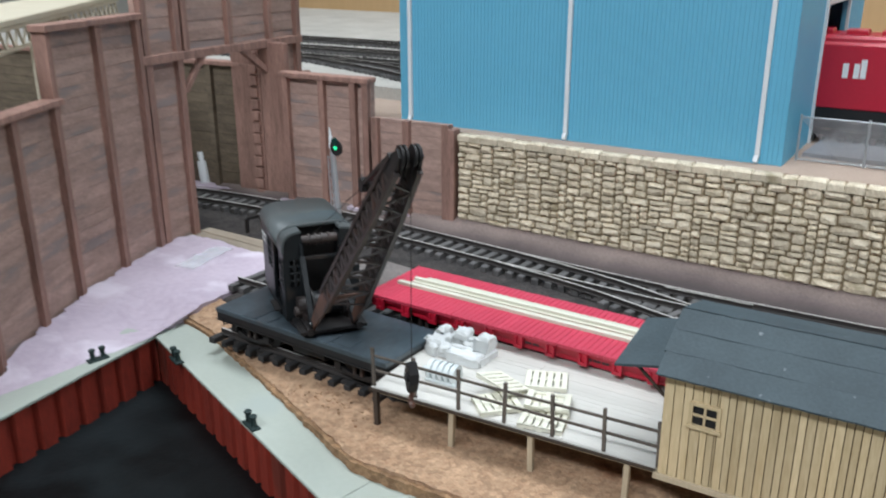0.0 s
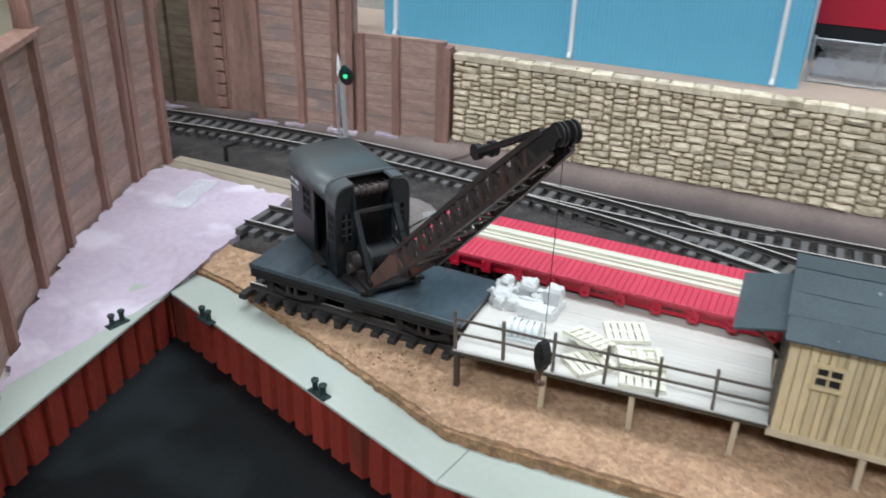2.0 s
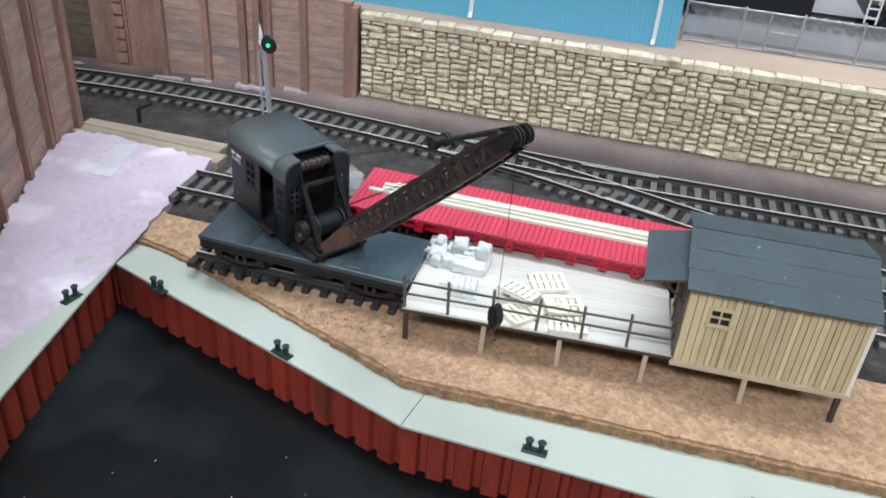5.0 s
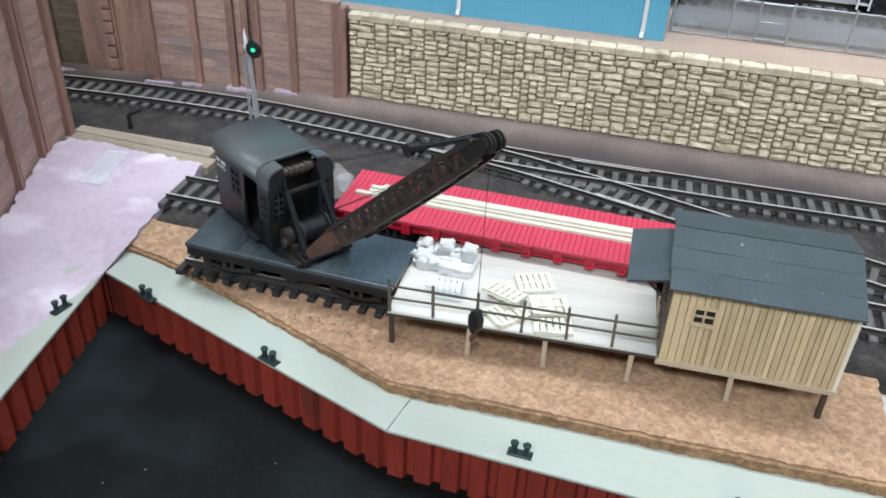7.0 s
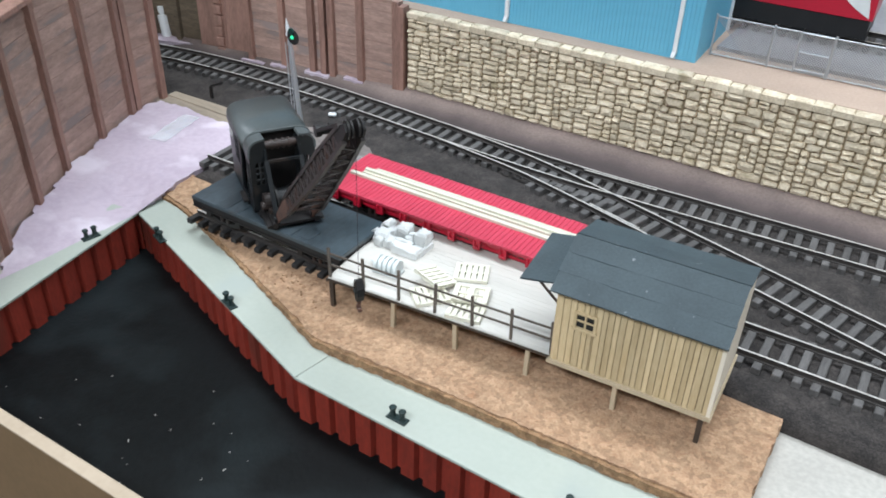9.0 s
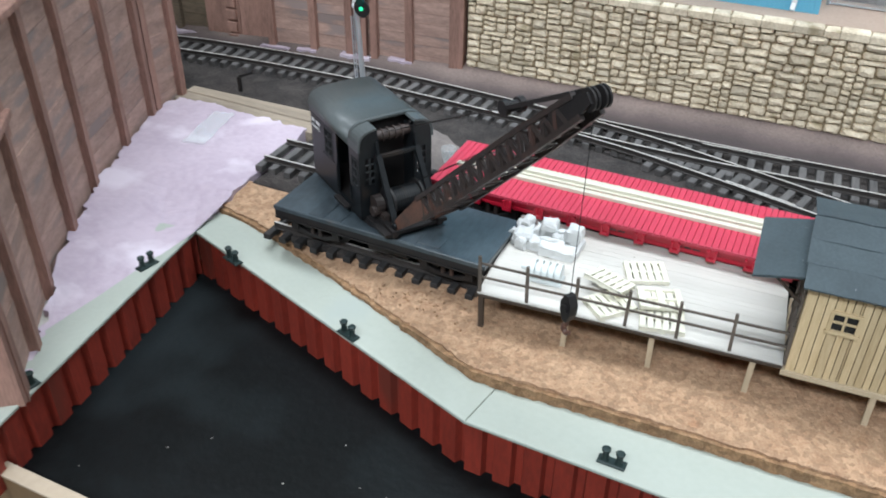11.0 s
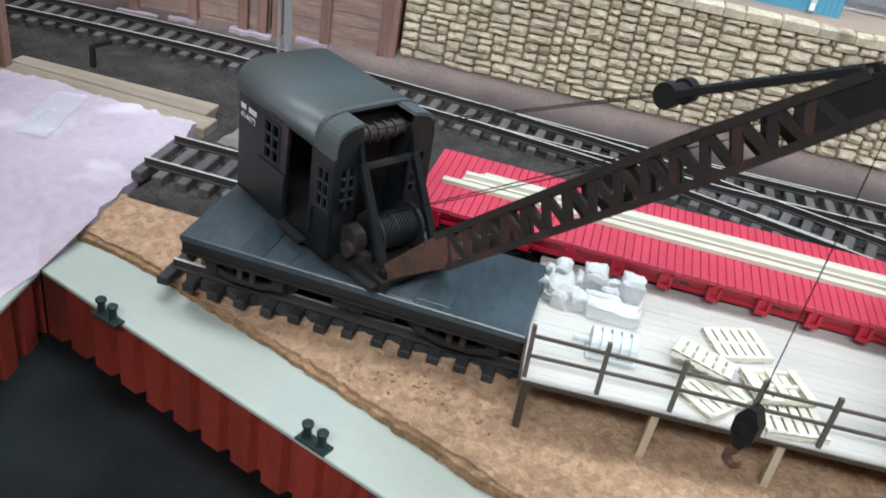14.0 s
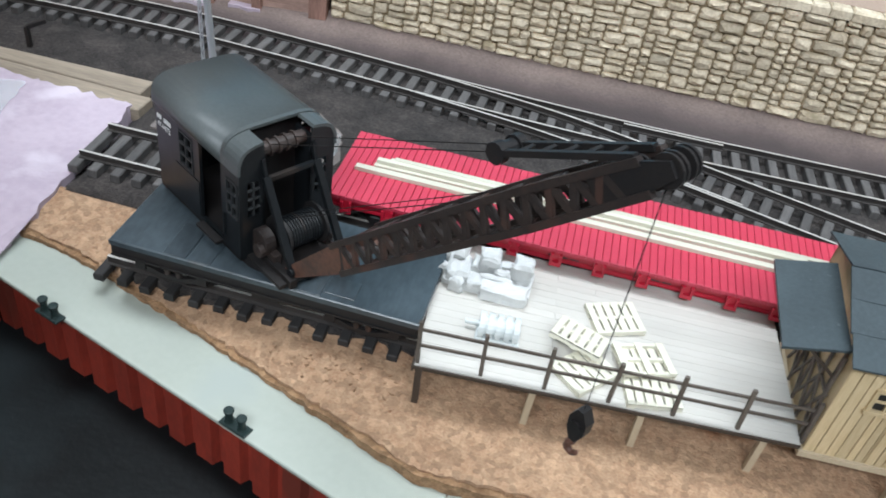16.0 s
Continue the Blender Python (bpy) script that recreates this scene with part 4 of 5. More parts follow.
def crane():
    cx, cy = -213.5, 217.8
    L2 = 43.5
    top = thing("rail_crane", "weathered black rail crane with a rusty lattice boom", "crane", mm(cx, cy, 0, 0, 0, 0.5))
    part("deck", Shape().box(-L2, L2, -16.2, 16.2, 15.9, 17.7, c=0.3), DECK_SHEEN, top, "worn black flat-car deck")
    side = Shape()
    for y in (-15.6, 15.6):
        side.box(-L2 + 0.5, L2 - 0.5, y - 0.5, y + 0.5, 13.2, 15.9).box(-L2 + 0.5, L2 - 0.5, y - 0.9, y + 0.9, 12.6, 13.3)
    side.box(-L2 + 0.4, -L2 + 1.6, -15, 15, 12.4, 15.9).box(L2 - 1.6, L2 - 0.4, -15, 15, 12.4, 15.9)
    part("side_sill", side, DARK, top)
    part("centre_sill", Shape().box(-L2 + 2, L2 - 2, -3, 3, 9.4, 15.8).box(-18, 18, -8, 8, 8.6, 10), DARK, top)
    for x0, x1, y0, y1 in ((-28, -21.5, -15.8, -2), (-21, -14.5, -15.8, -2), (8, 16.2, -15.8, -7.5), (16.6, 25, -14, -7.0)):
        part("deck_plate", Shape().box(x0, x1, y0, y1, 17.7, 18.0, c=0.1), DECK_SHEEN, top)
    for x in (-27.5, 27.5):
        freight_truck(top, x, 8.9)
    for sgn in (-1, 1):
        c = Shape().box(min(sgn * (L2 - 3), sgn * (L2 + 0.6)), max(sgn * (L2 - 3), sgn * (L2 + 0.6)), -2.4, 2.4, 9.8, 12.4, c=0.3)
        part("coupler_pocket", c, DARK, top)
        st = Shape()
        for y in (-11, 11):
            st.bar((sgn * (L2 - 0.3), y - 2, 12.4), (sgn * (L2 - 0.3), y - 2, 9), 0.5).bar((sgn * (L2 - 0.3), y + 2, 12.4), (sgn * (L2 - 0.3), y + 2, 9), 0.5).bar((sgn * (L2 - 0.3), y - 2, 9), (sgn * (L2 - 0.3), y + 2, 9), 0.5)
        part("step", st, DARK, top)
    brake = Shape().box(-4, 4, -13.5, -12.5, 8.5, 12).rod((-11, -12, 10), (-4, -12, 10), 0.7, n=8).rod((4, -12, 9.8), (12, -12, 9.8), 1.6, n=10)
    part("brake_gear", brake, DARK, top)

    # swinging house: local x points along the boom
    turn = pose(0, 0, 0, 0, 0, -33)
    part("turntable", Shape().rod((0, 0, 17.7), (0, 0, 19.6), 13, n=32), DARK, top, m=turn)
    X0, X1, W, Z0, Z1 = -40.5, 1.0, 14.5, 19.6, 48.2
    t = 0.9
    part("house_floor", Shape().box(X0, X1 + 15, -W + 2, W - 2, 19.4, 20.6).box(X0, X1, -W, W, 19.5, 20.5), DARK, top, m=turn)
    sides = {}
    for sg in (-1, 1):
        s = Shape()
        ya, yb = (-W, -W + t) if sg < 0 else (W - t, W)

        def wall(x0, x1, z0, z1):
            s.box(x0, x1, ya, yb, z0, z1)

        wall(X0, -28, Z0, Z1)
        wall(-28, -21.5, Z0, 34)
        wall(-28, -21.5, 44.5, Z1)
        wall(-21.5, -18, Z0, Z1)
        wall(-18, -7, 46.5, Z1)
        wall(-18, -7, Z0, 22.0)
        wall(-7, -4.8, Z0, Z1)
        wall(-4.8, -0.2, Z0, 32.5)
        wall(-4.8, -0.2, 43, Z1)
        wall(-0.2, X1, Z0, Z1)
        side_ob = part("house_side", s, CRANE, top, "weathered black house side with a doorway", m=turn)
        yo = -W - 0.25 if sg < 0 else W + 0.25
        for wx0, wx1, wz0, wz1, nx, nz in ((-28, -21.5, 34, 44.5, 2, 3), (-4.8, -0.2, 32.5, 43, 2, 3)):
            f = Shape()
            for k in range(nx + 1):
                x = wx0 + (wx1 - wx0) * k / nx
                f.box(x - 0.22, x + 0.22, min(yo, yo + 0.5 * -sg), max(yo, yo + 0.5 * -sg) + 0.2, wz0 - 0.3, wz1 + 0.3)
            for k in range(nz + 1):
                z = wz0 + (wz1 - wz0) * k / nz
                f.box(wx0, wx1, min(yo, yo - 0.5 * sg), max(yo, yo - 0.5 * sg) + 0.2, z - 0.22, z + 0.22)
            part("window_frame", f, FRAME, side_ob)
        rail = Shape().box(-31, -6, min(yo, yo - 0.3 * sg), max(yo, yo - 0.3 * sg), 46.6, 47.3)
        rail.box(-30.5, -18.4, min(yo, yo - 0.4 * sg), max(yo, yo - 0.4 * sg), 22, 33.2)
        rail.bar((-6.2, yo, 24), (-6.2, yo, 31), 0.5)
        part("sliding_door", rail, CRANE, side_ob)
        part("step_board", Shape().bar((-17, yo - 1.2 if sg < 0 else yo + 1.2, 21.2), (-7, yo - 1.2 if sg < 0 else yo + 1.2, 21.2), 2.4, 0.7), DARK, side_ob)
        if sg < 0:
            bars = Shape()
            for k in range(6):
                if k != 2:
                    bars.box(-39.2 + 1.25 * k, -38.3 + 1.25 * k, yo, yo + 0.2, 42.6, 43.9)
            part("marking", bars, LETTER, side_ob, "small white marking bars")
            txt = bpy.data.curves.new("car_number", "FONT")
            txt.body, txt.size, txt.extrude = "414472", 2.3 * MM, 0.05 * MM
            txt.materials.append(LETTER)
            num = new("car_number", txt)
            num.parent = side_ob
            num.matrix_basis = mm(-39.3, yo + 0.1, 40.1, 90, 0, 0)
            tagged(num, "white car number")
    part("house_back", Shape().box(X0, X0 + t, -W + t, W - t, Z0, Z1 + 3), CRANE, top, m=turn)
    for sg in (-1, 1):
        s = Shape()
        y0, y1 = sorted((sg * 7.0, sg * (W - t)))
        s.box(X1 - t, X1, y0, y1, Z0, 33).box(X1 - t, X1, y0, y1, 43.5, Z1 + 2).box(X1 - t, X1, y0, y0 + 1.6, 33, 43.5).box(X1 - t, X1, y1 - 1.6, y1, 33, 43.5)
        s.box(X1 - 7, X1, min(sg * 7, sg * 7.8), max(sg * 7, sg * 7.8), Z0, Z1 + 3)
        cheek = part("house_front", s, CRANE, top, m=turn)
        f = Shape()
        yc = (y0 + y1) / 2
        f.box(X1 - 0.6, X1 + 0.2, yc - 0.25, yc + 0.25, 33, 43.5).box(X1 - 0.6, X1 + 0.2, y0 + 1.5, y1 - 1.5, 38, 38.5).box(X1 - 0.6, X1 + 0.2, y0 + 1.5, y1 - 1.5, 35.2, 35.6).box(X1 - 0.6, X1 + 0.2, y0 + 1.5, y1 - 1.5, 40.8, 41.2)
        part("window_frame", f, FRAME, cheek)
    # added divider, keeps light from the far windows out of the front opening
    part("inner_bulkhead", Shape().box(-9, -8.2, -W + t, W - t, Z0, Z1).box(-9, -8.2, -W + 4, W - 4, Z1, 53), DARK, top, m=turn)

    def roof_profile(inset=0.0):
        pts = []
        for k in range(17):
            a = math.radians(180 - 180 * k / 16)
            c, s = math.cos(a), math.sin(a)
            pts.append(((W + 0.5 - inset) * math.copysign(abs(c) ** 0.42, c), Z1 - 1.5 + (8.0 - inset) * abs(s) ** 0.62))
        return pts

    def roof(x0, x1, y_from=None, y_to=None):
        s = Shape()
        outer, inner = roof_profile(), roof_profile(0.8)
        for i in range(16):
            ym = (outer[i][0] + outer[i + 1][0]) / 2
            if y_from is not None and not y_from <= ym <= y_to:
                continue
            q = [(x, *p) for x in (x0, x1) for p in (outer[i], outer[i + 1], inner[i + 1], inner[i])]
            s.add(q, [(0, 1, 2, 3), (7, 6, 5, 4), (0, 4, 5, 1), (2, 6, 7, 3), (1, 5, 6, 2), (3, 7, 4, 0)])
        return s

    def weld(shape, name, material):
        me = shape.mesh(name, material)
        bm = bmesh.new()
        bm.from_mesh(me)
        bmesh.ops.remove_doubles(bm, verts=bm.verts, dist=0.00002)
        inside = [f for f in bm.faces if not f.is_valid]
        bm.to_mesh(me)
        bm.free()
        return me

    roof_ob = part("house_roof", weld(roof(X0 - 0.6, -5.5), "house_roof", ROOF_LIT), ROOF_LIT, top, "smooth grey-black arched roof", m=turn)
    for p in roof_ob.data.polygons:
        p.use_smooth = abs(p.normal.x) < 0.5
    part("roof_lip", weld(roof(-6.6, -5.2), "roof_lip", ROOF_LIT), ROOF_LIT, roof_ob, m=mm(0, 0, 0.35))
    part("front_roof", weld(roof(-5.3, X1 + 0.4, -40, -7.0), "front_roof", ROOF_LIT), ROOF_LIT, roof_ob)
    part("front_roof", weld(roof(-5.3, X1 + 0.4, 7.0, 40), "front_roof", ROOF_LIT), ROOF_LIT, roof_ob)
    gable = Shape()
    prof = roof_profile(0.4)
    gable.add([(X0, y, z) for y, z in prof] + [(X0 + 0.9, y, z) for y, z in prof], [tuple(range(17)), tuple(range(33, 16, -1))] + [(k, k + 1, 18 + k, 17 + k) for k in range(16)] + [(16, 0, 17, 33)])
    part("gable", gable, CRANE, top, m=turn)
    for sg in (-1, 1):
        cg = Shape()
        pr = [p for p in prof if sg * p[0] >= 6.5]
        pr = pr + [(sg * 6.5, Z1 - 1.5)] if sg > 0 else [(sg * 6.5, Z1 - 1.5)] + pr
        k = len(pr)
        cg.add([(X1 - 0.5, y, z) for y, z in pr] + [(X1 + 0.1, y, z) for y, z in pr], [tuple(range(k)), tuple(range(2 * k - 1, k - 1, -1))] + [(i, (i + 1) % k, k + (i + 1) % k, k + i) for i in range(k)])
        part("front_gable", cg, CRANE, top, m=turn)
    roller = Shape().rod((-2.5, -7, 49.6), (-2.5, 7, 49.6), 1.8, n=14)
    for y in (-4, -1.5, 1.0, 3.5):
        roller.rod((-2.5, y, 49.6), (-2.5, y + 0.7, 49.6), 2.3, n=14)
    part("gantry_roller", roller, BOOM, top, "sooty cable roller", m=turn)
    drum = Shape().rod((6, -6.2, 27.5), (6, 6.2, 27.5), 4.2, n=20)
    for y in (-6.2, 5.4):
        drum.rod((6, y, 27.5), (6, y + 0.8, 27.5), 5.8, n=24)
    for k in range(12):
        part("cable_turn", Shape().rod((6, -5 + 0.85 * k, 27.5), (6, -4.5 + 0.85 * k, 27.5), 4.55, n=20), CRANE, top, m=turn)
    part("winch_drum", drum, DARK, top, "dark winch drum", m=turn)
    part("gear_box", Shape().rod((3.5, -10.6, 26), (3.5, -7.5, 26), 3.6, n=16).rod((5, -12, 24.5), (5, -9, 24.5), 2.0, n=12).box(0, 9, -9.4, -7.2, 20, 24).box(0, 9, 7.2, 9.4, 20, 24), BOOM, top, m=turn)
    for y0, y1 in ((-7.6, -7.9), (7.6, 7.9)):
        s = Shape().bar((2.4, y0, 44.8), (15.2, y1, 22.5), 1.9, 1.5)
        s.rod((15.2, y1 - 1.2, 22.8), (15.2, y1 + 1.2, 22.8), 1.3, n=12).bar((1.0, y0, 49.5), (2.4, y0, 44.6), 1.0, 1.0)
        part("gantry_leg", s, CRANE, top, m=turn)
    part("gantry_tie", Shape().bar((2.6, -8, 44.2), (2.6, 8, 44.2), 1.2), CRANE, top, m=turn)
    for y in (-9.2, 9.2):
        part("foot_beam", Shape().box(-4, 17.5, y - 1.0, y + 1.0, 19.6, 22.0), DARK, top, m=turn)

    # boom: two side trusses that close in towards the tip
    foot, tip = Vector((13.0, 0, 21.0)), Vector((101.0, 0, 103.3))
    ax = (tip - foot).normalized()
    nz = Vector((-ax.z, 0, ax.x))
    blen = (tip - foot).length

    def at(u, side, v):
        half = 7.6 + (3.0 - 7.6) * max(0.0, (u - 12) / (blen - 12))
        return foot + ax * u + nz * v + Vector((0, side * half, 0))

    def deep(u):
        return (1.5 + 2.0 * min(1, u / 24)) if u < 24 else (3.5 if u < blen - 30 else 3.5 - 0.9 * (u - blen + 30) / 30)

    boom = part("boom", Shape().bar(at(28, 0, -0.2) - Vector((0, 6.6, 0)), at(28, 0, -0.2) + Vector((0, 6.6, 0)), 1.2), RUST, top, "rust-brown lattice boom", m=turn)
    for sg in (-1, 1):
        plate = Shape()
        us = [0, 8, 16, 24, 29]
        ring = [at(u, sg, deep(u)) for u in us] + [at(u, sg, -deep(u)) for u in reversed(us)]
        ring = [at(-2.2, sg, 0)] + ring
        k = len(ring)
        off = Vector((0, 0.45, 0))
        plate.add([p - off for p in ring] + [p + off for p in ring], [tuple(range(k)), tuple(range(2 * k - 1, k - 1, -1))] + [(i, (i + 1) % k, k + (i + 1) % k, k + i) for i in range(k)])
        part("foot_plate", plate, RUST, boom, "plain rusty foot plate")
        marks = [26 + (blen - 26 - 8) * k / 15 for k in range(16)]
        for s2 in (-1, 1):
            ch = Shape()
            for u, w in ((25, blen - 30), (blen - 30.4, blen - 3)):
                ch.bar(at(u, sg, s2 * deep(u)), at(w, sg, s2 * deep(w)), 1.5, 1.5, up=nz)
            part("chord", ch, BOOM, boom)
        for u, w in zip(marks, marks[1:]):
            mid = (u + w) / 2
            part("lattice_bar", Shape().bar(at(u, sg, -deep(u)), at(mid, sg, deep(mid)), 1.5, 0.9, up=(0, 1, 0)), BOOM, boom)
            part("lattice_bar", Shape().bar(at(mid, sg, deep(mid)), at(w, sg, -deep(w)), 1.5, 0.9, up=(0, 1, 0)), BOOM, boom)
        part("tip_cheek", Shape().add([p + Vector((0, o, 0)) for o in (-0.4, 0.4) for p in (at(blen - 14, sg, 2.7), at(blen - 3, sg, 2.7), at(blen + 2.2, sg, 1.4), at(blen + 2.2, sg, -1.4), at(blen - 3, sg, -2.4), at(blen - 14, sg, -2.7))],
             [(0, 1, 2, 3, 4, 5), (11, 10, 9, 8, 7, 6)] + [(i, (i + 1) % 6, 6 + (i + 1) % 6, 6 + i) for i in range(6)]), DARK, boom)
    marks = [26 + (blen - 26 - 8) * k / 15 for k in range(16)]
    for i, (u, w) in enumerate(zip(marks, marks[1:])):
        for s2 in (-1, 1):
            a, b = (-1, 1) if i % 2 else (1, -1)
            part("lacing_bar", Shape().bar(at(u, a, s2 * deep(u)), at(w, b, s2 * deep(w)), 0.7, 0.6, up=nz), BOOM, boom)
    for u, v, rr, yy in ((blen + 0.6, 0.0, 2.9, 1.7), (blen + 0.6, 0.0, 2.9, -1.7), (blen - 6.5, 1.2, 2.2, 0.0)):
        c = foot + ax * u + nz * v
        part("sheave", Shape().rod(c + Vector((0, yy - 0.9, 0)), c + Vector((0, yy - 0.3, 0)), rr, n=22).rod(c + Vector((0, yy - 0.3, 0)), c + Vector((0, yy + 0.3, 0)), rr - 0.9, n=22).rod(c + Vector((0, yy + 0.3, 0)), c + Vector((0, yy + 0.9, 0)), rr, n=22), DARK, boom)
    # stay frame that trails back from the tip
    stay = Shape()
    e0, e1 = foot + ax * (blen - 4) + nz * 3.4, Vector((69.0, 0, 88.5))
    for y in (-2.6, 2.6):
        o = Vector((0, y, 0))
        stay.bar(e0 + o, e1 + o, 1.4, 1.2)
    for k in range(1, 6):
        a = e0.lerp(e1, k / 6)
        stay.bar(a + Vector((0, -2.6, 0)), a + Vector((0, 2.6, 0)), 0.8)
    part("stay_frame", stay, DARK, boom)
    part("stay_sheave", Shape().rod(e1 + Vector((0, -3.4, 0)), e1 + Vector((0, -1.6, 0)), 2.2, n=16).rod(e1 + Vector((0, -1.6, 0)), e1 + Vector((0, 1.6, 0)), 1.6, n=16).rod(e1 + Vector((0, 1.6, 0)), e1 + Vector((0, 3.4, 0)), 2.2, n=16), DARK, boom)
    cab = Shape()
    for y in (-2.2, 2.2):
        cab.rod(e1 + Vector((0, y, 0)), (-1.5, y * 1.6, 51), 0.13, n=5)
    cab.rod((6, -2, 32), foot + ax * (blen - 10) + nz * -1, 0.13, n=5)
    cab.rod((6, 2, 32), foot + ax * (blen - 10) + nz * 0.5, 0.13, n=5)
    part("stay_cable", cab, DARK, boom, "thin dark cables")
    hx = 100.8
    hoist = Shape().rod((hx, 0.6, 101.5), (hx, 0, 46.2), 0.11, n=5)
    part("hoist_cable", hoist, DARK, top, m=turn)
    blk = Shape()
    blk.add([(hx + x * 0.8, y, z) for y in (-1.3, 1.3) for x, z in ((-0.9, 46.4), (0.9, 46.4), (2.7, 43.6), (2.6, 40.6), (1.0, 37.8), (-1.0, 37.8), (-2.6, 40.6), (-2.7, 43.6))],
            [tuple(range(8)), tuple(range(15, 7, -1))] + [(i, (i + 1) % 8, 8 + (i + 1) % 8, 8 + i) for i in range(8)])
    blk.rod((hx, -1.8, 42.2), (hx, 1.8, 42.2), 1.3, n=12)
    block = part("hook_block", blk, DARK, top, "dark hook block", m=turn)
    hk = Shape()
    pts = [Vector((hx, 0, 38.0)), Vector((hx - 0.2, 0, 36.2)), Vector((hx - 1.1, 0, 35.2)), Vector((hx - 1.1, 0, 33.8)), Vector((hx, 0, 33.1)), Vector((hx + 1.2, 0, 33.7)), Vector((hx + 1.4, 0, 34.7))]
    for a, b, r0, r1 in zip(pts, pts[1:], (0.7, 0.75, 0.85, 0.9, 0.75, 0.55), (0.75, 0.85, 0.9, 0.75, 0.55, 0.35)):
        hk.rod(a, b, r0, r1, n=8)
    part("hook", hk, RUST, block, "rusty hook")


crane()


# ---- red flat car with lumber ----
def flat_car():
    x0, x1, yc = -211.5, -46.0, 261.9
    L2, zd = (x1 - x0) / 2, 22.0
    top = thing("flat_car", "bright red model flat car with a grooved deck", "flat car", mm((x0 + x1) / 2, yc - 1.3, 0, 0, 0, 1.7))
    part("frame", Shape().box(-L2, L2, -16.6, 16.6, zd - 3.2, zd - 0.9), RED, top)
    n = 74
    p = 2 * L2 / n
    me = Shape().box(0.06, p - 0.06, -18.1, 18.1, zd - 1.3, zd, c=0.18).mesh("deck_board", REDTOP)
    for k in range(n):
        part("deck_board", me, REDTOP, top, m=mm(-L2 + k * p, R.uniform(-0.12, 0.12), 0))
    for y in (-14.4, 14.4):
        sill = part("side_sill", Shape().box(-L2, L2, y - 0.5, y + 0.5, zd - 5.4, zd - 1.2), RED, top)
        part("sill_flange", Shape().box(-L2, L2, y - 0.8, y + 0.8, zd - 6.2, zd - 5.4), RED, sill)
        side = -1 if y < 0 else 1
        marks = Shape()
        for x in (-15, -11.8, -8.6, 12, 15.2, 18.4):
            marks.box(x, x + 2.6, min(y + side * 0.5, y + side * 0.65), max(y + side * 0.5, y + side * 0.65), zd - 5.0, zd - 2.2)
        part("marking", marks, GREYMARK, sill, "dark worn marking bars")
        part("skirt", Shape().box(-L2 + 24, L2 - 24, y - 0.4, y + 0.4, zd - 6.9, zd - 6.2), RED, sill)
        o = -3.7 if y < 0 else 3.7
        pk = Shape().box(-1.5, 1.5, 0.4 if y < 0 else -3.4, 3.4 if y < 0 else -0.4, zd - 3.0, zd - 1.5)
        pk.box(-1.7, -0.9, -0.7, 0.7, zd - 5.0, zd - 1.6).box(0.9, 1.7, -0.7, 0.7, zd - 5.0, zd - 1.6).box(-1.7, 1.7, -0.7, 0.7, zd - 5.6, zd - 4.4).box(-1.7, 1.7, 0.3 if y < 0 else -0.7, 0.7 if y < 0 else -0.3, zd - 5, zd - 1.6)
        pm = pk.mesh("stake_pocket", RED)
        for k in range(13):
            part("stake_pocket", pm, RED, sill, m=mm(-L2 + 7 + k * (2 * L2 - 14) / 12, y + o, 0))
    part("centre_sill", Shape().box(-L2 + 2, L2 - 2, -3, 3, 9.5, zd - 3), RED, top)
    for x in (-L2 + 24, L2 - 24):
        freight_truck(top, x, ZT + 9.2)
    for sg in (-1, 1):
        part("coupler", Shape().box(min(sg * L2, sg * (L2 + 6)), max(sg * L2, sg * (L2 + 6)), -1.4, 1.4, 11.5, 14).box(min(sg * (L2 + 5), sg * (L2 + 8)), max(sg * (L2 + 5), sg * (L2 + 8)), -2.2, 1.4, 11, 14.4), DARK, top)
    ld = [(-206.5, -64, 255.6, 2.3, 0.0, 1.7), (-201.5, -60, 258.7, 1.9, 0.0, 2.1), (-200.0, -66, 260.8, 2.0, 0.0, 2.0), (-197.5, -58, 262.8, 1.9, 0.0, 1.95), (-201.0, -70, 259.8, 1.8, 1.3, 2.05), (-196.0, -62, 261.9, 1.7, 1.3, 1.9)]
    for i, (a, b, y, w, dz, yaw) in enumerate(ld):
        s = Shape().box(0, b - a, -w / 2, w / 2, 0, 1.3, c=0.1)
        solo("lumber", s, LUMBER, "long cream lumber stick lying on the red flat car", "lumber", mm(a, y, zd + dz, 0, 0, yaw), group="lumber load")


flat_car()


# ---- loading platform and shed ----
PL = mm(-168.0, 192.0, 0, 0, 0, 6.0)
ZP = 14.2


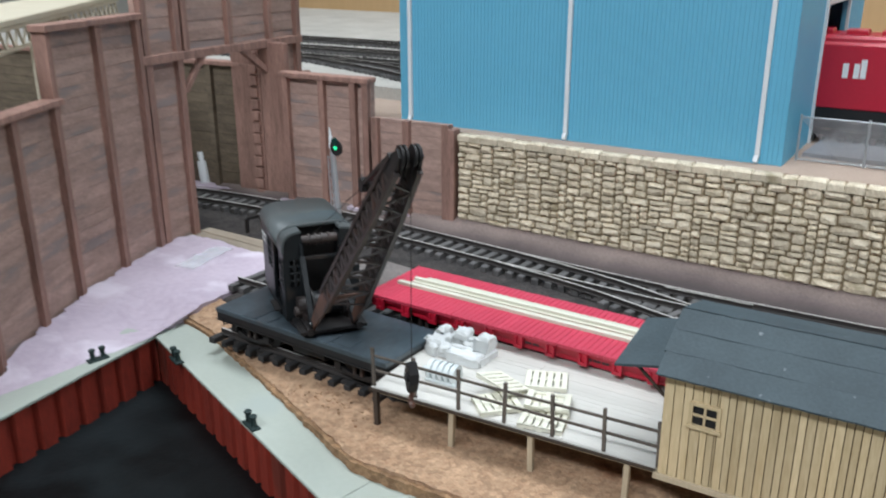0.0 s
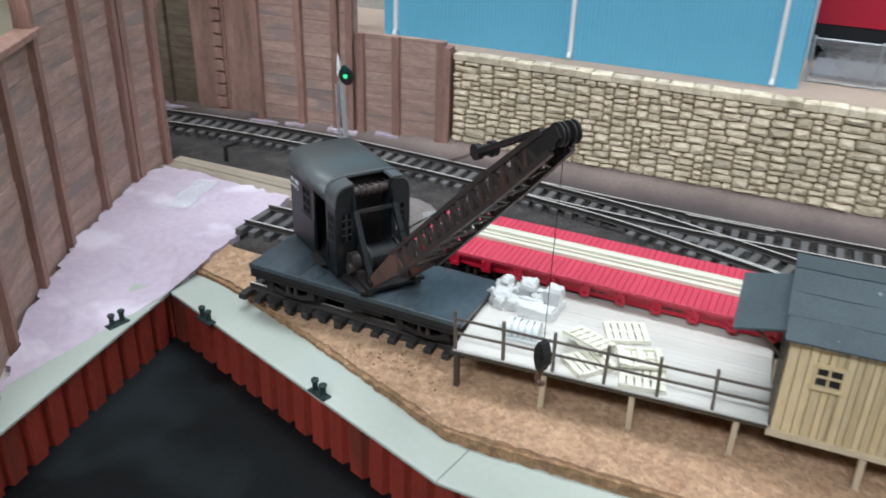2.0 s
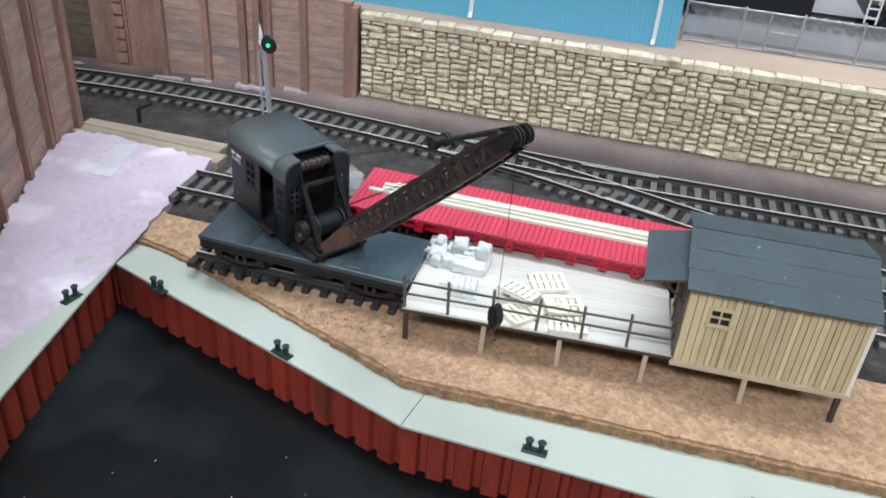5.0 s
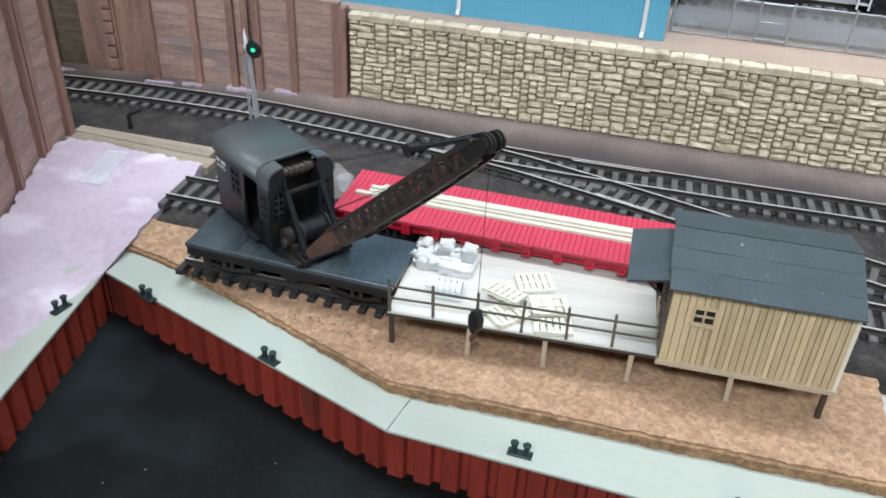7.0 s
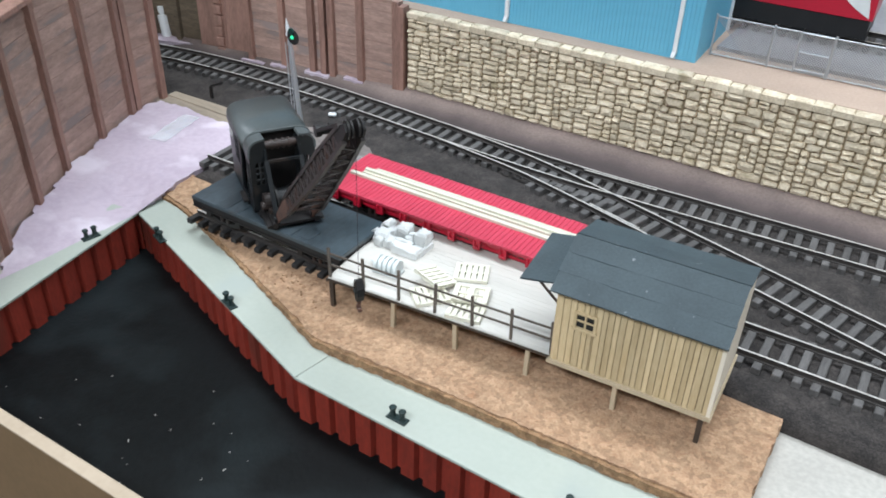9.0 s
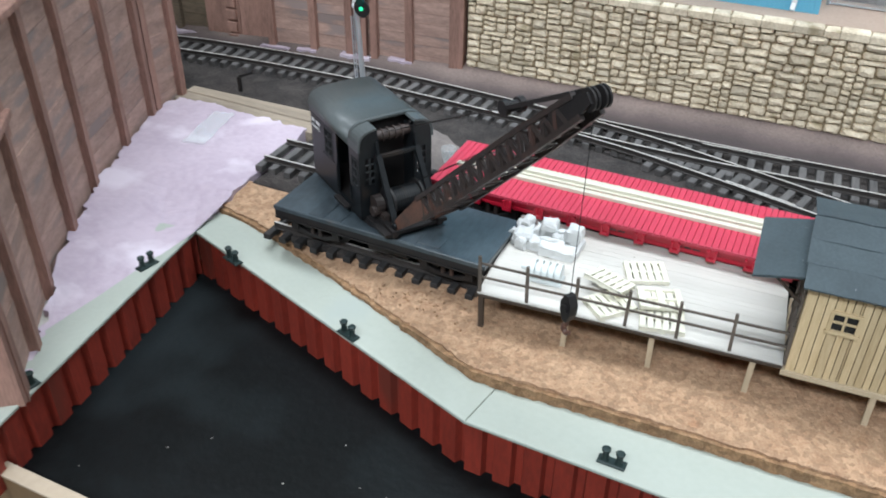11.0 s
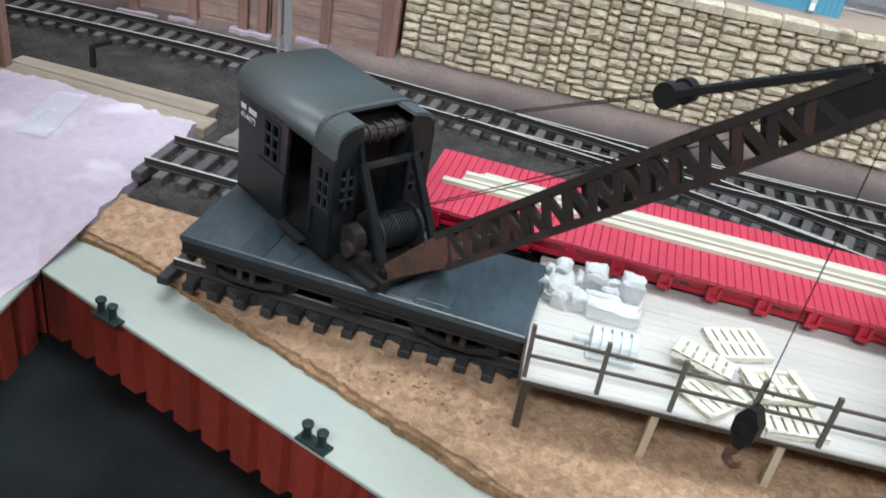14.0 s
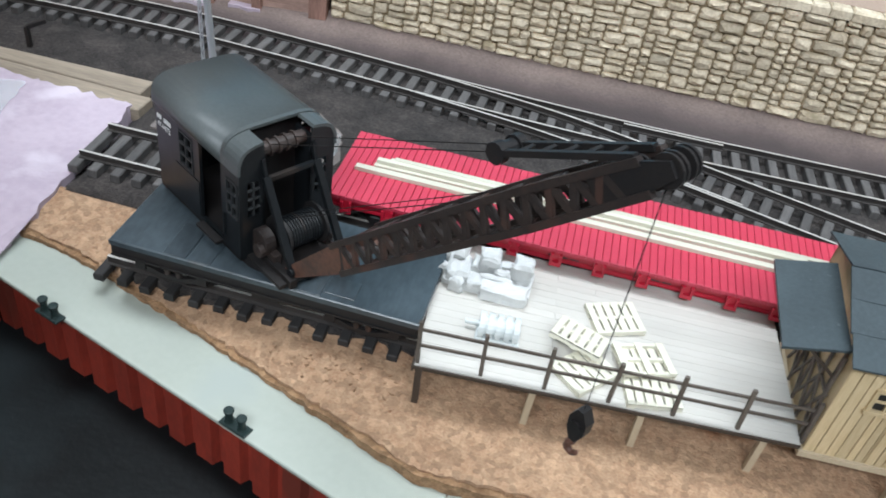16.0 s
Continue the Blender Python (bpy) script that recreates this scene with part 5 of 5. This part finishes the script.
def platform():
    length, depth = 96.5, 49.0
    top = thing("loading_platform", "whitewashed wooden loading platform on thin posts", "platform", PL)
    n = 19

    def back(x):
        return (52.4 - 5.0 * x / length) / n

    for k in range(n):
        cut = 34 + (11 if k % 2 else 0)
        for a, b in ((0, cut), (cut, length)):
            z = ZP + R.uniform(-0.025, 0.025)
            q = [(x, (k + e) * back(x) + (0.035 if e == 0 else -0.035), h) for h in (ZP - 1.0, z) for x, e in ((a + 0.03, 0), (b - 0.03, 0), (b - 0.03, 1), (a + 0.03, 1))]
            part("plank", Shape().add(q, [(3, 2, 1, 0), (4, 5, 6, 7), (0, 1, 5, 4), (1, 2, 6, 5), (2, 3, 7, 6), (3, 0, 4, 7)]), PLAT, top)
    part("front_edge", Shape().box(0, length, -0.5, 0, ZP - 1.3, ZP - 0.35), DARKWOOD, top, "thin dark front edge")
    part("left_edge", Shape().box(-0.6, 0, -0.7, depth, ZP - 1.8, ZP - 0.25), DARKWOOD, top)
    for y in (3, 20, 38):
        part("joist", Shape().box(1, length - 1, y - 1, y + 1, ZP - 3.2, ZP - 1.0), BARE, top)
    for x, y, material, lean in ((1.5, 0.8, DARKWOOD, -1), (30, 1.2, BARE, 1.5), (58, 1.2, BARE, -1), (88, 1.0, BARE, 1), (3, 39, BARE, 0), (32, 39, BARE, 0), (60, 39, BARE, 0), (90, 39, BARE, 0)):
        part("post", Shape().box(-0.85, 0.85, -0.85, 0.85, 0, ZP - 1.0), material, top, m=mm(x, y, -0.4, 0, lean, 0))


platform()


def railing():
    top = thing("railing", "thin grey-stained wooden railing along the platform edge", "railing", PL @ mm(0, 0.9, 0))
    r = random.Random(4)
    xs = [0.6 + 16.05 * k for k in range(7)]
    for x in xs:
        part("rail_post", Shape().box(-0.5, 0.5, -0.45, 0.45, 0, 14.2), POST, top, m=mm(x, 0, ZP - 0.2, r.uniform(-1, 1), r.uniform(-2.5, 2.5), 0))
    for z in (5.6, 10.6):
        for a, b in ((0.6, 32.9), (32.5, 96.6)):
            part("rail", Shape().bar((a, 0.7, ZP + z + r.uniform(-0.3, 0.3)), (b, 0.7, ZP + z + r.uniform(-0.3, 0.3)), 0.5, 0.8), POST, top)


railing()


def shed():
    a, b = (-71.3, 201.6), (-13.0, 205.9)
    w, d = math.dist(a, b), 37.0
    top = thing("shed", "small yellow board-and-batten shed with a slate-grey roof", "shed", mm(a[0], a[1], 0, 0, 0, heading(a, b)))
    z0, ze, zr, yr = 13.2, 44.8, 55.0, 20.0
    part("floor", Shape().box(-1.0, w + 0.8, -0.9, d + 0.9, z0 - 1.6, z0), BARE, top, "pale wood floor frame")
    part("core", Shape().box(0.6, w - 0.6, 0.9, d - 0.6, z0, ze + 1), GROOVE, top)
    win = (8.1, 14.5, 31.4, 37.2)
    x = 0.0
    r = random.Random(11)
    while x < w - 0.3:
        p = min([r.choice((1.9, 2.3, 2.3, 2.7)), w - x] + [e - x for e in (win[0] - 0.3, win[1] + 0.3) if e - x > 0.5])
        x0, x1 = x + 0.13, x + p - 0.13
        segs = ((z0, ze),) if x1 < win[0] or x0 > win[1] else ((z0, win[2]), (win[3], ze))
        for za, zb in segs:
            part("wall_board", Shape().box(x0, x1, r.uniform(-0.08, 0.08), 1.0, za, zb), SHED, top)
        x += p
    for sx in (0.0, w - 1.0):
        e = Shape()
        e.add([(sx + o, y, z) for o in (0.0, 1.0) for y, z in ((0.2, z0), (d, z0), (d, zr - 5.2), (yr, zr - 1.0), (0.2, ze - 0.4))],
              [(0, 1, 2, 3, 4), (9, 8, 7, 6, 5)] + [(i, (i + 1) % 5, 5 + (i + 1) % 5, 5 + i) for i in range(5)])
        part("end_wall", e, SHEDEND if sx > 1 else SHED, top, "pale bare end wall" if sx > 1 else "")
    part("corner_board", Shape().box(w - 1.1, w + 0.15, -0.25, 0.2, z0, ze - 0.6), SHEDEND, top, "pale corner board")
    part("back_wall", Shape().box(0, w, d - 1, d, z0, zr - 5.4), SHED, top)
    x0, x1, za, zb = win
    wf = Shape().box(x0 - 1, x1 + 1, -0.7, 0.1, zb, zb + 0.9).box(x0 - 1.4, x1 + 1.4, -1.0, 0.1, za - 1.0, za).box(x0 - 1, x0, -0.7, 0.1, za, zb).box(x1, x1 + 1, -0.7, 0.1, za, zb)
    wn = part("window", wf, SHED, top, "small yellow wood four-pane window")
    part("muntin", Shape().box((x0 + x1) / 2 - 0.3, (x0 + x1) / 2 + 0.3, -0.3, 0.2, za, zb).box(x0, x1, -0.3, 0.2, (za + zb) / 2 - 0.3, (za + zb) / 2 + 0.3), SHED, wn)
    part("pane", Shape().box(x0, x1, 0.3, 0.5, za, zb), BLACK, wn, "dark glass")
    for ya, za2, yb, zb2, lab in ((-2.8, ze - 0.2, yr, zr, "slate-grey front roof slope"), (d + 3.0, zr - 4.6, yr, zr + 0.35, "slate-grey rear roof slope")):
        n = 3 if ya < 0 else 2
        for k in range(n):
            u0, u1 = k / n, min(1.0, (k + 1.15) / n)
            s, nx = Shape(), 26
            xa, xb = -2.2 + r.uniform(-0.3, 0.3), w + 0.5 + r.uniform(-0.3, 0.3)
            for i in range(nx + 1):
                x = xa + (xb - xa) * i / nx
                wob = 0.35 * noise.noise(Vector((x * 0.12, k * 3.1, ya)))
                for u, lift in ((u0, 0.12 if k else 0.0), (u1, 0.0)):
                    y, z = ya + (yb - ya) * u + (wob if u < 1 else 0), za2 + (zb2 - za2) * u + lift + 0.18 * noise.noise(Vector((x * 0.2, u * 4, 7)))
                    s.v += [(x, y, z), (x, y, z + 0.5)]
            for i in range(nx):
                b = 4 * i
                s.f += [(b, b + 4, b + 6, b + 2), (b + 1, b + 3, b + 7, b + 5), (b, b + 1, b + 5, b + 4), (b + 2, b + 6, b + 7, b + 3)]
            s.f += [(0, 2, 3, 1), (4 * nx, 4 * nx + 1, 4 * nx + 3, 4 * nx + 2)]
            part("roof_strip", s, SLATE, top, lab)
    part("awning", Shape().add([(xx, y, z + o) for o in (0, 0.8) for xx, y, z in ((-15.5, 2.5, 41.3), (-1.0, 2.5, 44.3), (-1.0, 30, 47.8), (-15.5, 30, 45.0))],
         [(3, 2, 1, 0), (4, 5, 6, 7), (0, 1, 5, 4), (1, 2, 6, 5), (2, 3, 7, 6), (3, 0, 4, 7)]), SLATE, top, "slate-grey side awning")
    for y in (5, 27):
        br = Shape().bar((-0.4, y, 34), (-9.5, y, 42), 0.7).bar((-0.4, y, 30), (-0.4, y, 43), 0.8)
        part("awning_bracket", br, DARKWOOD, top)
    lat = Shape()
    for k in range(4):
        y = 4 + 6.5 * k
        lat.bar((-0.5, y, z0 + 2), (-0.5, y + 6.5, z0 + 16), 0.6).bar((-0.5, y + 6.5, z0 + 2), (-0.5, y, z0 + 16), 0.6).bar((-0.5, y, z0), (-0.5, y, z0 + 28), 0.7)
    lat.bar((-0.5, 3, z0 + 16.3), (-0.5, 31, z0 + 16.3), 0.7)
    part("door_lattice", lat, POST, top)
    for x, y, material, lean in ((25.5, 0.9, BARE, -1), (w - 2.2, 0.6, DARKWOOD, -1), (10, d - 2, BARE, 0), (w - 3, d - 2, BARE, 0)):
        part("stilt", Shape().box(-0.85, 0.85, -0.85, 0.85, 0, z0 - 1.2), material, top, m=mm(x, y, -0.4, 0, lean, 0))


shed()


# ---- loads on the platform ----
def lumpy(shape, amount, seed):
    """Cuts a plain block finer and pushes its surface about, like a rough casting."""
    me = shape.mesh("rough", PLASTER)
    bm = bmesh.new()
    bm.from_mesh(me)
    bpy.data.meshes.remove(me)
    bmesh.ops.subdivide_edges(bm, edges=bm.edges[:], cuts=3, use_grid_fill=True)
    for v in bm.verts:
        q = v.co * 420 + Vector((seed, 0, 0))
        v.co += amount * MM * Vector((noise.noise(q), noise.noise(q + Vector((7, 3, 1))), noise.noise(q + Vector((2, 9, 5)))))
    return from_bm("casting", bm, PLASTER, False)


def engine_casting():
    top = thing("engine_casting", "lumpy white unpainted machine casting on the platform", "machine", mm(-157.5, 229, ZP, 0, 0, 4))
    part("base", lumpy(Shape().prism([(-12.5, -4.2), (-9, -5.5), (11.8, -5.5), (12.5, 5.2), (10.4, 6.5), (-11.6, 6.5)], 0, 2.6), 0.9, 1), PLASTER, top)
    for x0, x1, y0, y1, z0, z1, c, turn in ((-3.1, 3.1, -4.8, 4.8, 0, 3.2, 1.3, 3), (-1.8, 1.8, -2.7, 2.7, 0, 3.0, 1.2, -4), (-2.8, 2.8, -2.9, 2.9, 0, 6.2, 1.2, 5), (-2.8, 2.8, -3.5, 3.5, 0, 6.4, 1.2, -3), (-6.4, 6.4, -2.5, 2.5, 0, 4.2, 1.1, 2), (-2.2, 2.2, -3.3, 3.3, 0, 3.2, 0.9, -6), (-1.8, 1.8, -2.1, 2.1, 0, 2.6, 0.9, 8), (-0.8, 0.8, -2.6, 2.6, 0, 4.0, 0.5, 4)):
        at = {3: (-8.6, 0, 2.2), -4: (-8.8, 3.7, 4.6), 5: (-0.6, 3.5, 2.0), -3: (8.8, 2.9, 2.0), 2: (5.0, -4.9, 0), -6: (4.2, 1.8, 2.0), 8: (-3.8, -3.7, 1.8), 4: (-4.4, 1.6, 2.2)}[turn]
        part("block", lumpy(Shape().box(x0, x1, y0, y1, z0, z1, c=c * 0.6), 0.9, turn), PLASTER, top, m=mm(*at, turn * 0.5, turn * 0.4, turn))
    for a, b, r in (((4.2, 1.5, 5), (4.2, 1.5, 6.6), 1.3), ((-2.4, -2.0, 3.8), (6.5, -2.0, 3.8), 0.9)):
        part("boss", lumpy(Shape().rod(a, b, r), 0.5, 3), PLASTER, top)
    for k, (x, y, h) in enumerate(((-11.6, -1.2, 4.6), (-8.4, -5.2, 4.2), (-11, 4.6, 5.0), (1.2, -4.6, 3.2))):
        part("block", lumpy(Shape().box(-1.9, 1.9, -1.6, 1.6, 0, h, c=0.7), 0.9, 20 + k), PLASTER, top, m=mm(x, y, 0, 0, 0, 9 * k - 12))


engine_casting()


def coil_casting():
    top = thing("coil_casting", "pale ribbed coil casting on the platform", "coil", mm(-150.5, 209.5, ZP, 0, 0, 6) @ Matrix.Scale(0.9, 4))
    part("base", Shape().box(-6.5, 6.5, -3.5, 3.5, 0, 1.2, c=0.3), COIL, top)
    for k in range(5):
        part("rib", Shape().rod((-5 + 2.5 * k - 0.8, 0, 3.6), (-5 + 2.5 * k + 0.8, 0, 3.6), 3.9, n=20), COIL, top)
    part("core", Shape().rod((-5.5, 0, 3.6), (5.5, 0, 3.6), 2.9, n=16), COIL, top)
    part("pipe", Shape().rod((-10, 1.5, 2.4), (-5, 1.5, 2.4), 0.8, n=8), COIL, top)


coil_casting()


def pallet():
    top = thing("pallet", "cream plastic pallet in a loose heap on the platform", "pallet", group="pallets")
    for k in range(6):
        part("top_slat", Shape().box(-7 + 2.42 * k, -5.15 + 2.42 * k, -5.8, 5.8, 1.2, 1.7, c=0.1), PALLET, top)
    for y in (-5.8, -0.5, 4.8):
        part("stringer", Shape().box(-7, 7, y, y + 1.0, 0.35, 1.55), PALLET, top)
    for x in (-7, -1, 5):
        part("bottom_slat", Shape().box(x, x + 2, -5.8, 5.8, 0, 0.36), PALLET, top)
    return top


pal = pallet()
put(pal, mm(-121.2, 227.6, ZP + 0.1, 0, 0, 25))
for x, y, z, rx, ry, rz in ((-126.8, 205.2, 0.05, 0, 0, 50), (-129.8, 213.2, 3.0, -16, 5, -14), (-109.6, 205.0, 0.05, 0, 0, 15), (-112.6, 213.2, 3.4, 176, 1, 22)):
    copy_thing(pal, mm(x, y, ZP + z, rx, ry, rz))


# ---- wooden box edge of the layout ----
def fascia():
    def top_z(x):
        return -19.0 + 0.06 * (x + 220)

    xa, xb = -296.0, 500.0
    s = Shape().add([(x, y, z) for y in (83.4, 88.0) for x, z in ((xa, -950), (xb, -950), (xb, top_z(xb) - 0.8), (xa, top_z(xa) - 0.8))], [(3, 2, 1, 0), (4, 5, 6, 7), (0, 1, 5, 4), (1, 2, 6, 5), (2, 3, 7, 6), (3, 0, 4, 7)])
    solo("fascia_board", s, FASCIA, "tan hardboard fascia along the harbour", "fascia board", kind="structure")
    s = Shape().add([(x, y, top_z(x) + h) for h in (-0.8, 0.0) for x, y in ((xa, 83.2), (xb, 83.2), (xb, 88.2), (xa, 88.2))], [(3, 2, 1, 0), (4, 5, 6, 7), (0, 1, 5, 4), (1, 2, 6, 5), (2, 3, 7, 6), (3, 0, 4, 7)])
    solo("fascia_cap", s, FASCIA_EDGE, "raw pale top edge of the fascia board", "fascia edge", kind="structure")
    s = Shape().add([(x, y + d, z) for d in (0, 4.6) for x, y, z in ((-1000, 250, -950), (-296.4, 83.4, -950), (-296.4, 83.4, -23.5), (-330, 91.5, -14), (-1000, 250, -14))],
                    [(0, 1, 2, 3, 4), (9, 8, 7, 6, 5)] + [(k, (k + 1) % 5, 5 + (k + 1) % 5, 5 + k) for k in range(5)])
    solo("side_fascia", s, FASCIA, "brown hardboard side of the layout past the harbour corner", "fascia board", kind="structure")


fascia()


def small_bits():
    s = Shape()
    r = random.Random(3)
    nx, ny = 6, 12
    top_pts = [((i / nx - 0.5) * 11 + r.uniform(-0.5, 0.5), (j / ny - 0.5) * 34 + r.uniform(-0.5, 0.5), 0.2 + (1.9 + r.uniform(-1.1, 1.3)) * math.sin(math.pi * i / nx) ** 0.6 * (0.3 + 0.7 * math.sin(math.pi * j / ny))) for j in range(ny + 1) for i in range(nx + 1)]
    n = nx + 1
    s.add(top_pts + [(x, y, 0.0) for x, y, z in top_pts], [(j * n + i, j * n + i + 1, (j + 1) * n + i + 1, (j + 1) * n + i) for j in range(ny) for i in range(nx)] + [(len(top_pts) + (j + 1) * n + i, len(top_pts) + (j + 1) * n + i + 1, len(top_pts) + j * n + i + 1, len(top_pts) + j * n + i) for j in range(ny) for i in range(nx)])
    solo("plastic_bag", s, PLASTIC, "small crumpled clear plastic bag on pink foam", "plastic bag", mm(-343, 265, 1.9, 0, 0, 14))
    s = Shape().rod((0, 0, 0), (0, 0, 17), 3.6, n=16).rod((0, 0, 17), (0, 0, 19), 2.0, n=12).rod((0, 0, 19), (0, 0, 23), 2.4, n=12)
    solo("glue_tube", s, WHITE, "small white tube with a dark cap behind the portal", "tube", mm(-452, 357, 3, 0, -8, 0))
    s = Shape().box(-2.2, 2.2, -1.4, 1.4, 0, 1.3, c=0.4)
    solo("white_chip", s, WHITE, "small white plaster chip beside the main track", "chip", mm(-281, 329.5, 3.2, 0, 0, 25))
    s = Shape().lathe([(2.6, 0), (3.6, 7), (3.4, 7), (2.4, 0.4)], n=16)
    solo("clear_cup", s, PLASTIC, "tiny clear plastic cup beside the red flat car", "cup", mm(-226, 287, 2.6))
    s = Shape().bar((0, 0, 0), (0, 0, 9), 1.6).bar((0, 0, 9), (4, 6, 10), 1.4)
    solo("bracket", s, DARK, "small dark bent bracket beside the track", "bracket", mm(-357, 307, 0.5))


small_bits()


def dust():
    r = random.Random(15)
    s = Shape()
    for k in range(100):
        x, y = r.uniform(-270, 60), r.uniform(84, 196)
        if y > 190 - (x + 290) * 0.31 - 12 or y > 149 or y < 92:
            continue
        q, l, w = r.uniform(0, 3.1), r.choice((0.15, 0.2, 0.3, 0.35, 0.6)), r.uniform(0.08, 0.2)
        c, d = math.cos(q), math.sin(q)
        s.add([(x + c * a - d * b, y + d * a + c * b, z) for z in (-27.5, -27.3) for a, b in ((-l, -w), (l, -w), (l, w), (-l, w))], [(3, 2, 1, 0), (4, 5, 6, 7), (0, 1, 5, 4), (1, 2, 6, 5), (2, 3, 7, 6), (3, 0, 4, 7)])
    solo("dust", s, BOARD, "pale dust specks on the black water", "dust", kind="stuff")


dust()


def foam_scrap():
    r = random.Random(8)
    for x, y, z, a, l, w in ((-425, 362, 2.6, 12, 24, 6), (-450, 354, 2.6, 20, 20, 6), (-372, 359.5, 3.2, 5, 9, 3), (-352, 362, 4.2, 8, 6, 2.5), (-322, 365, 5, 6, 9, 2.5), (-296, 369, 6, 6, 7, 2), (-300, 97, -6, -14, 12, 4)):
        o = ragged([(-l, -w), (l, -w), (l, w), (-l, w)], 3, 0.8, r.randint(0, 99))
        me = from_bm("foam_scrap", slab(o, -1.5, 3.0, 0.7, r.randint(0, 9)), FOAM, False)
        thing("foam_scrap", "torn pale pink foam scrap at the foot of the timber wall", "foam scrap", mm(x, y, z, 0, 0, a), "foam scraps", data=me)


foam_scrap()


def bridge():
    """Cream truss bridge beyond the timber wall; local x runs along it, the seen side is local -y."""
    a, b = (-262, 83), (-530, 360)
    n = math.dist(a, b)
    top = thing("truss_bridge", "cream model truss bridge beyond the timber wall", "bridge", mm(a[0], a[1], 0, 0, 0, heading(a, b)))
    part("deck", Shape().box(0, n, 0, 44, 121, 124, c=0.5), CREAM, top)
    for y in (1.0, 43.0):
        t = part("truss", Shape().bar((0, y, 111), (n, y, 111), 1.6).bar((0, y, 120), (n, y, 120), 1.6), CREAM, top)
        k = 0
        while k * 12 < n - 12:
            x = k * 12
            part("truss_bar", Shape().bar((x, y, 111), (x + 6, y, 120), 0.9), CREAM, t)
            part("truss_bar", Shape().bar((x + 6, y, 120), (x + 12, y, 111), 0.9), CREAM, t)
            k += 1
    for x in (110, 300):
        part("pier", Shape().box(x - 5, x + 5, 12, 34, -8, 121), CREAM, top)


bridge()
stone_wall()
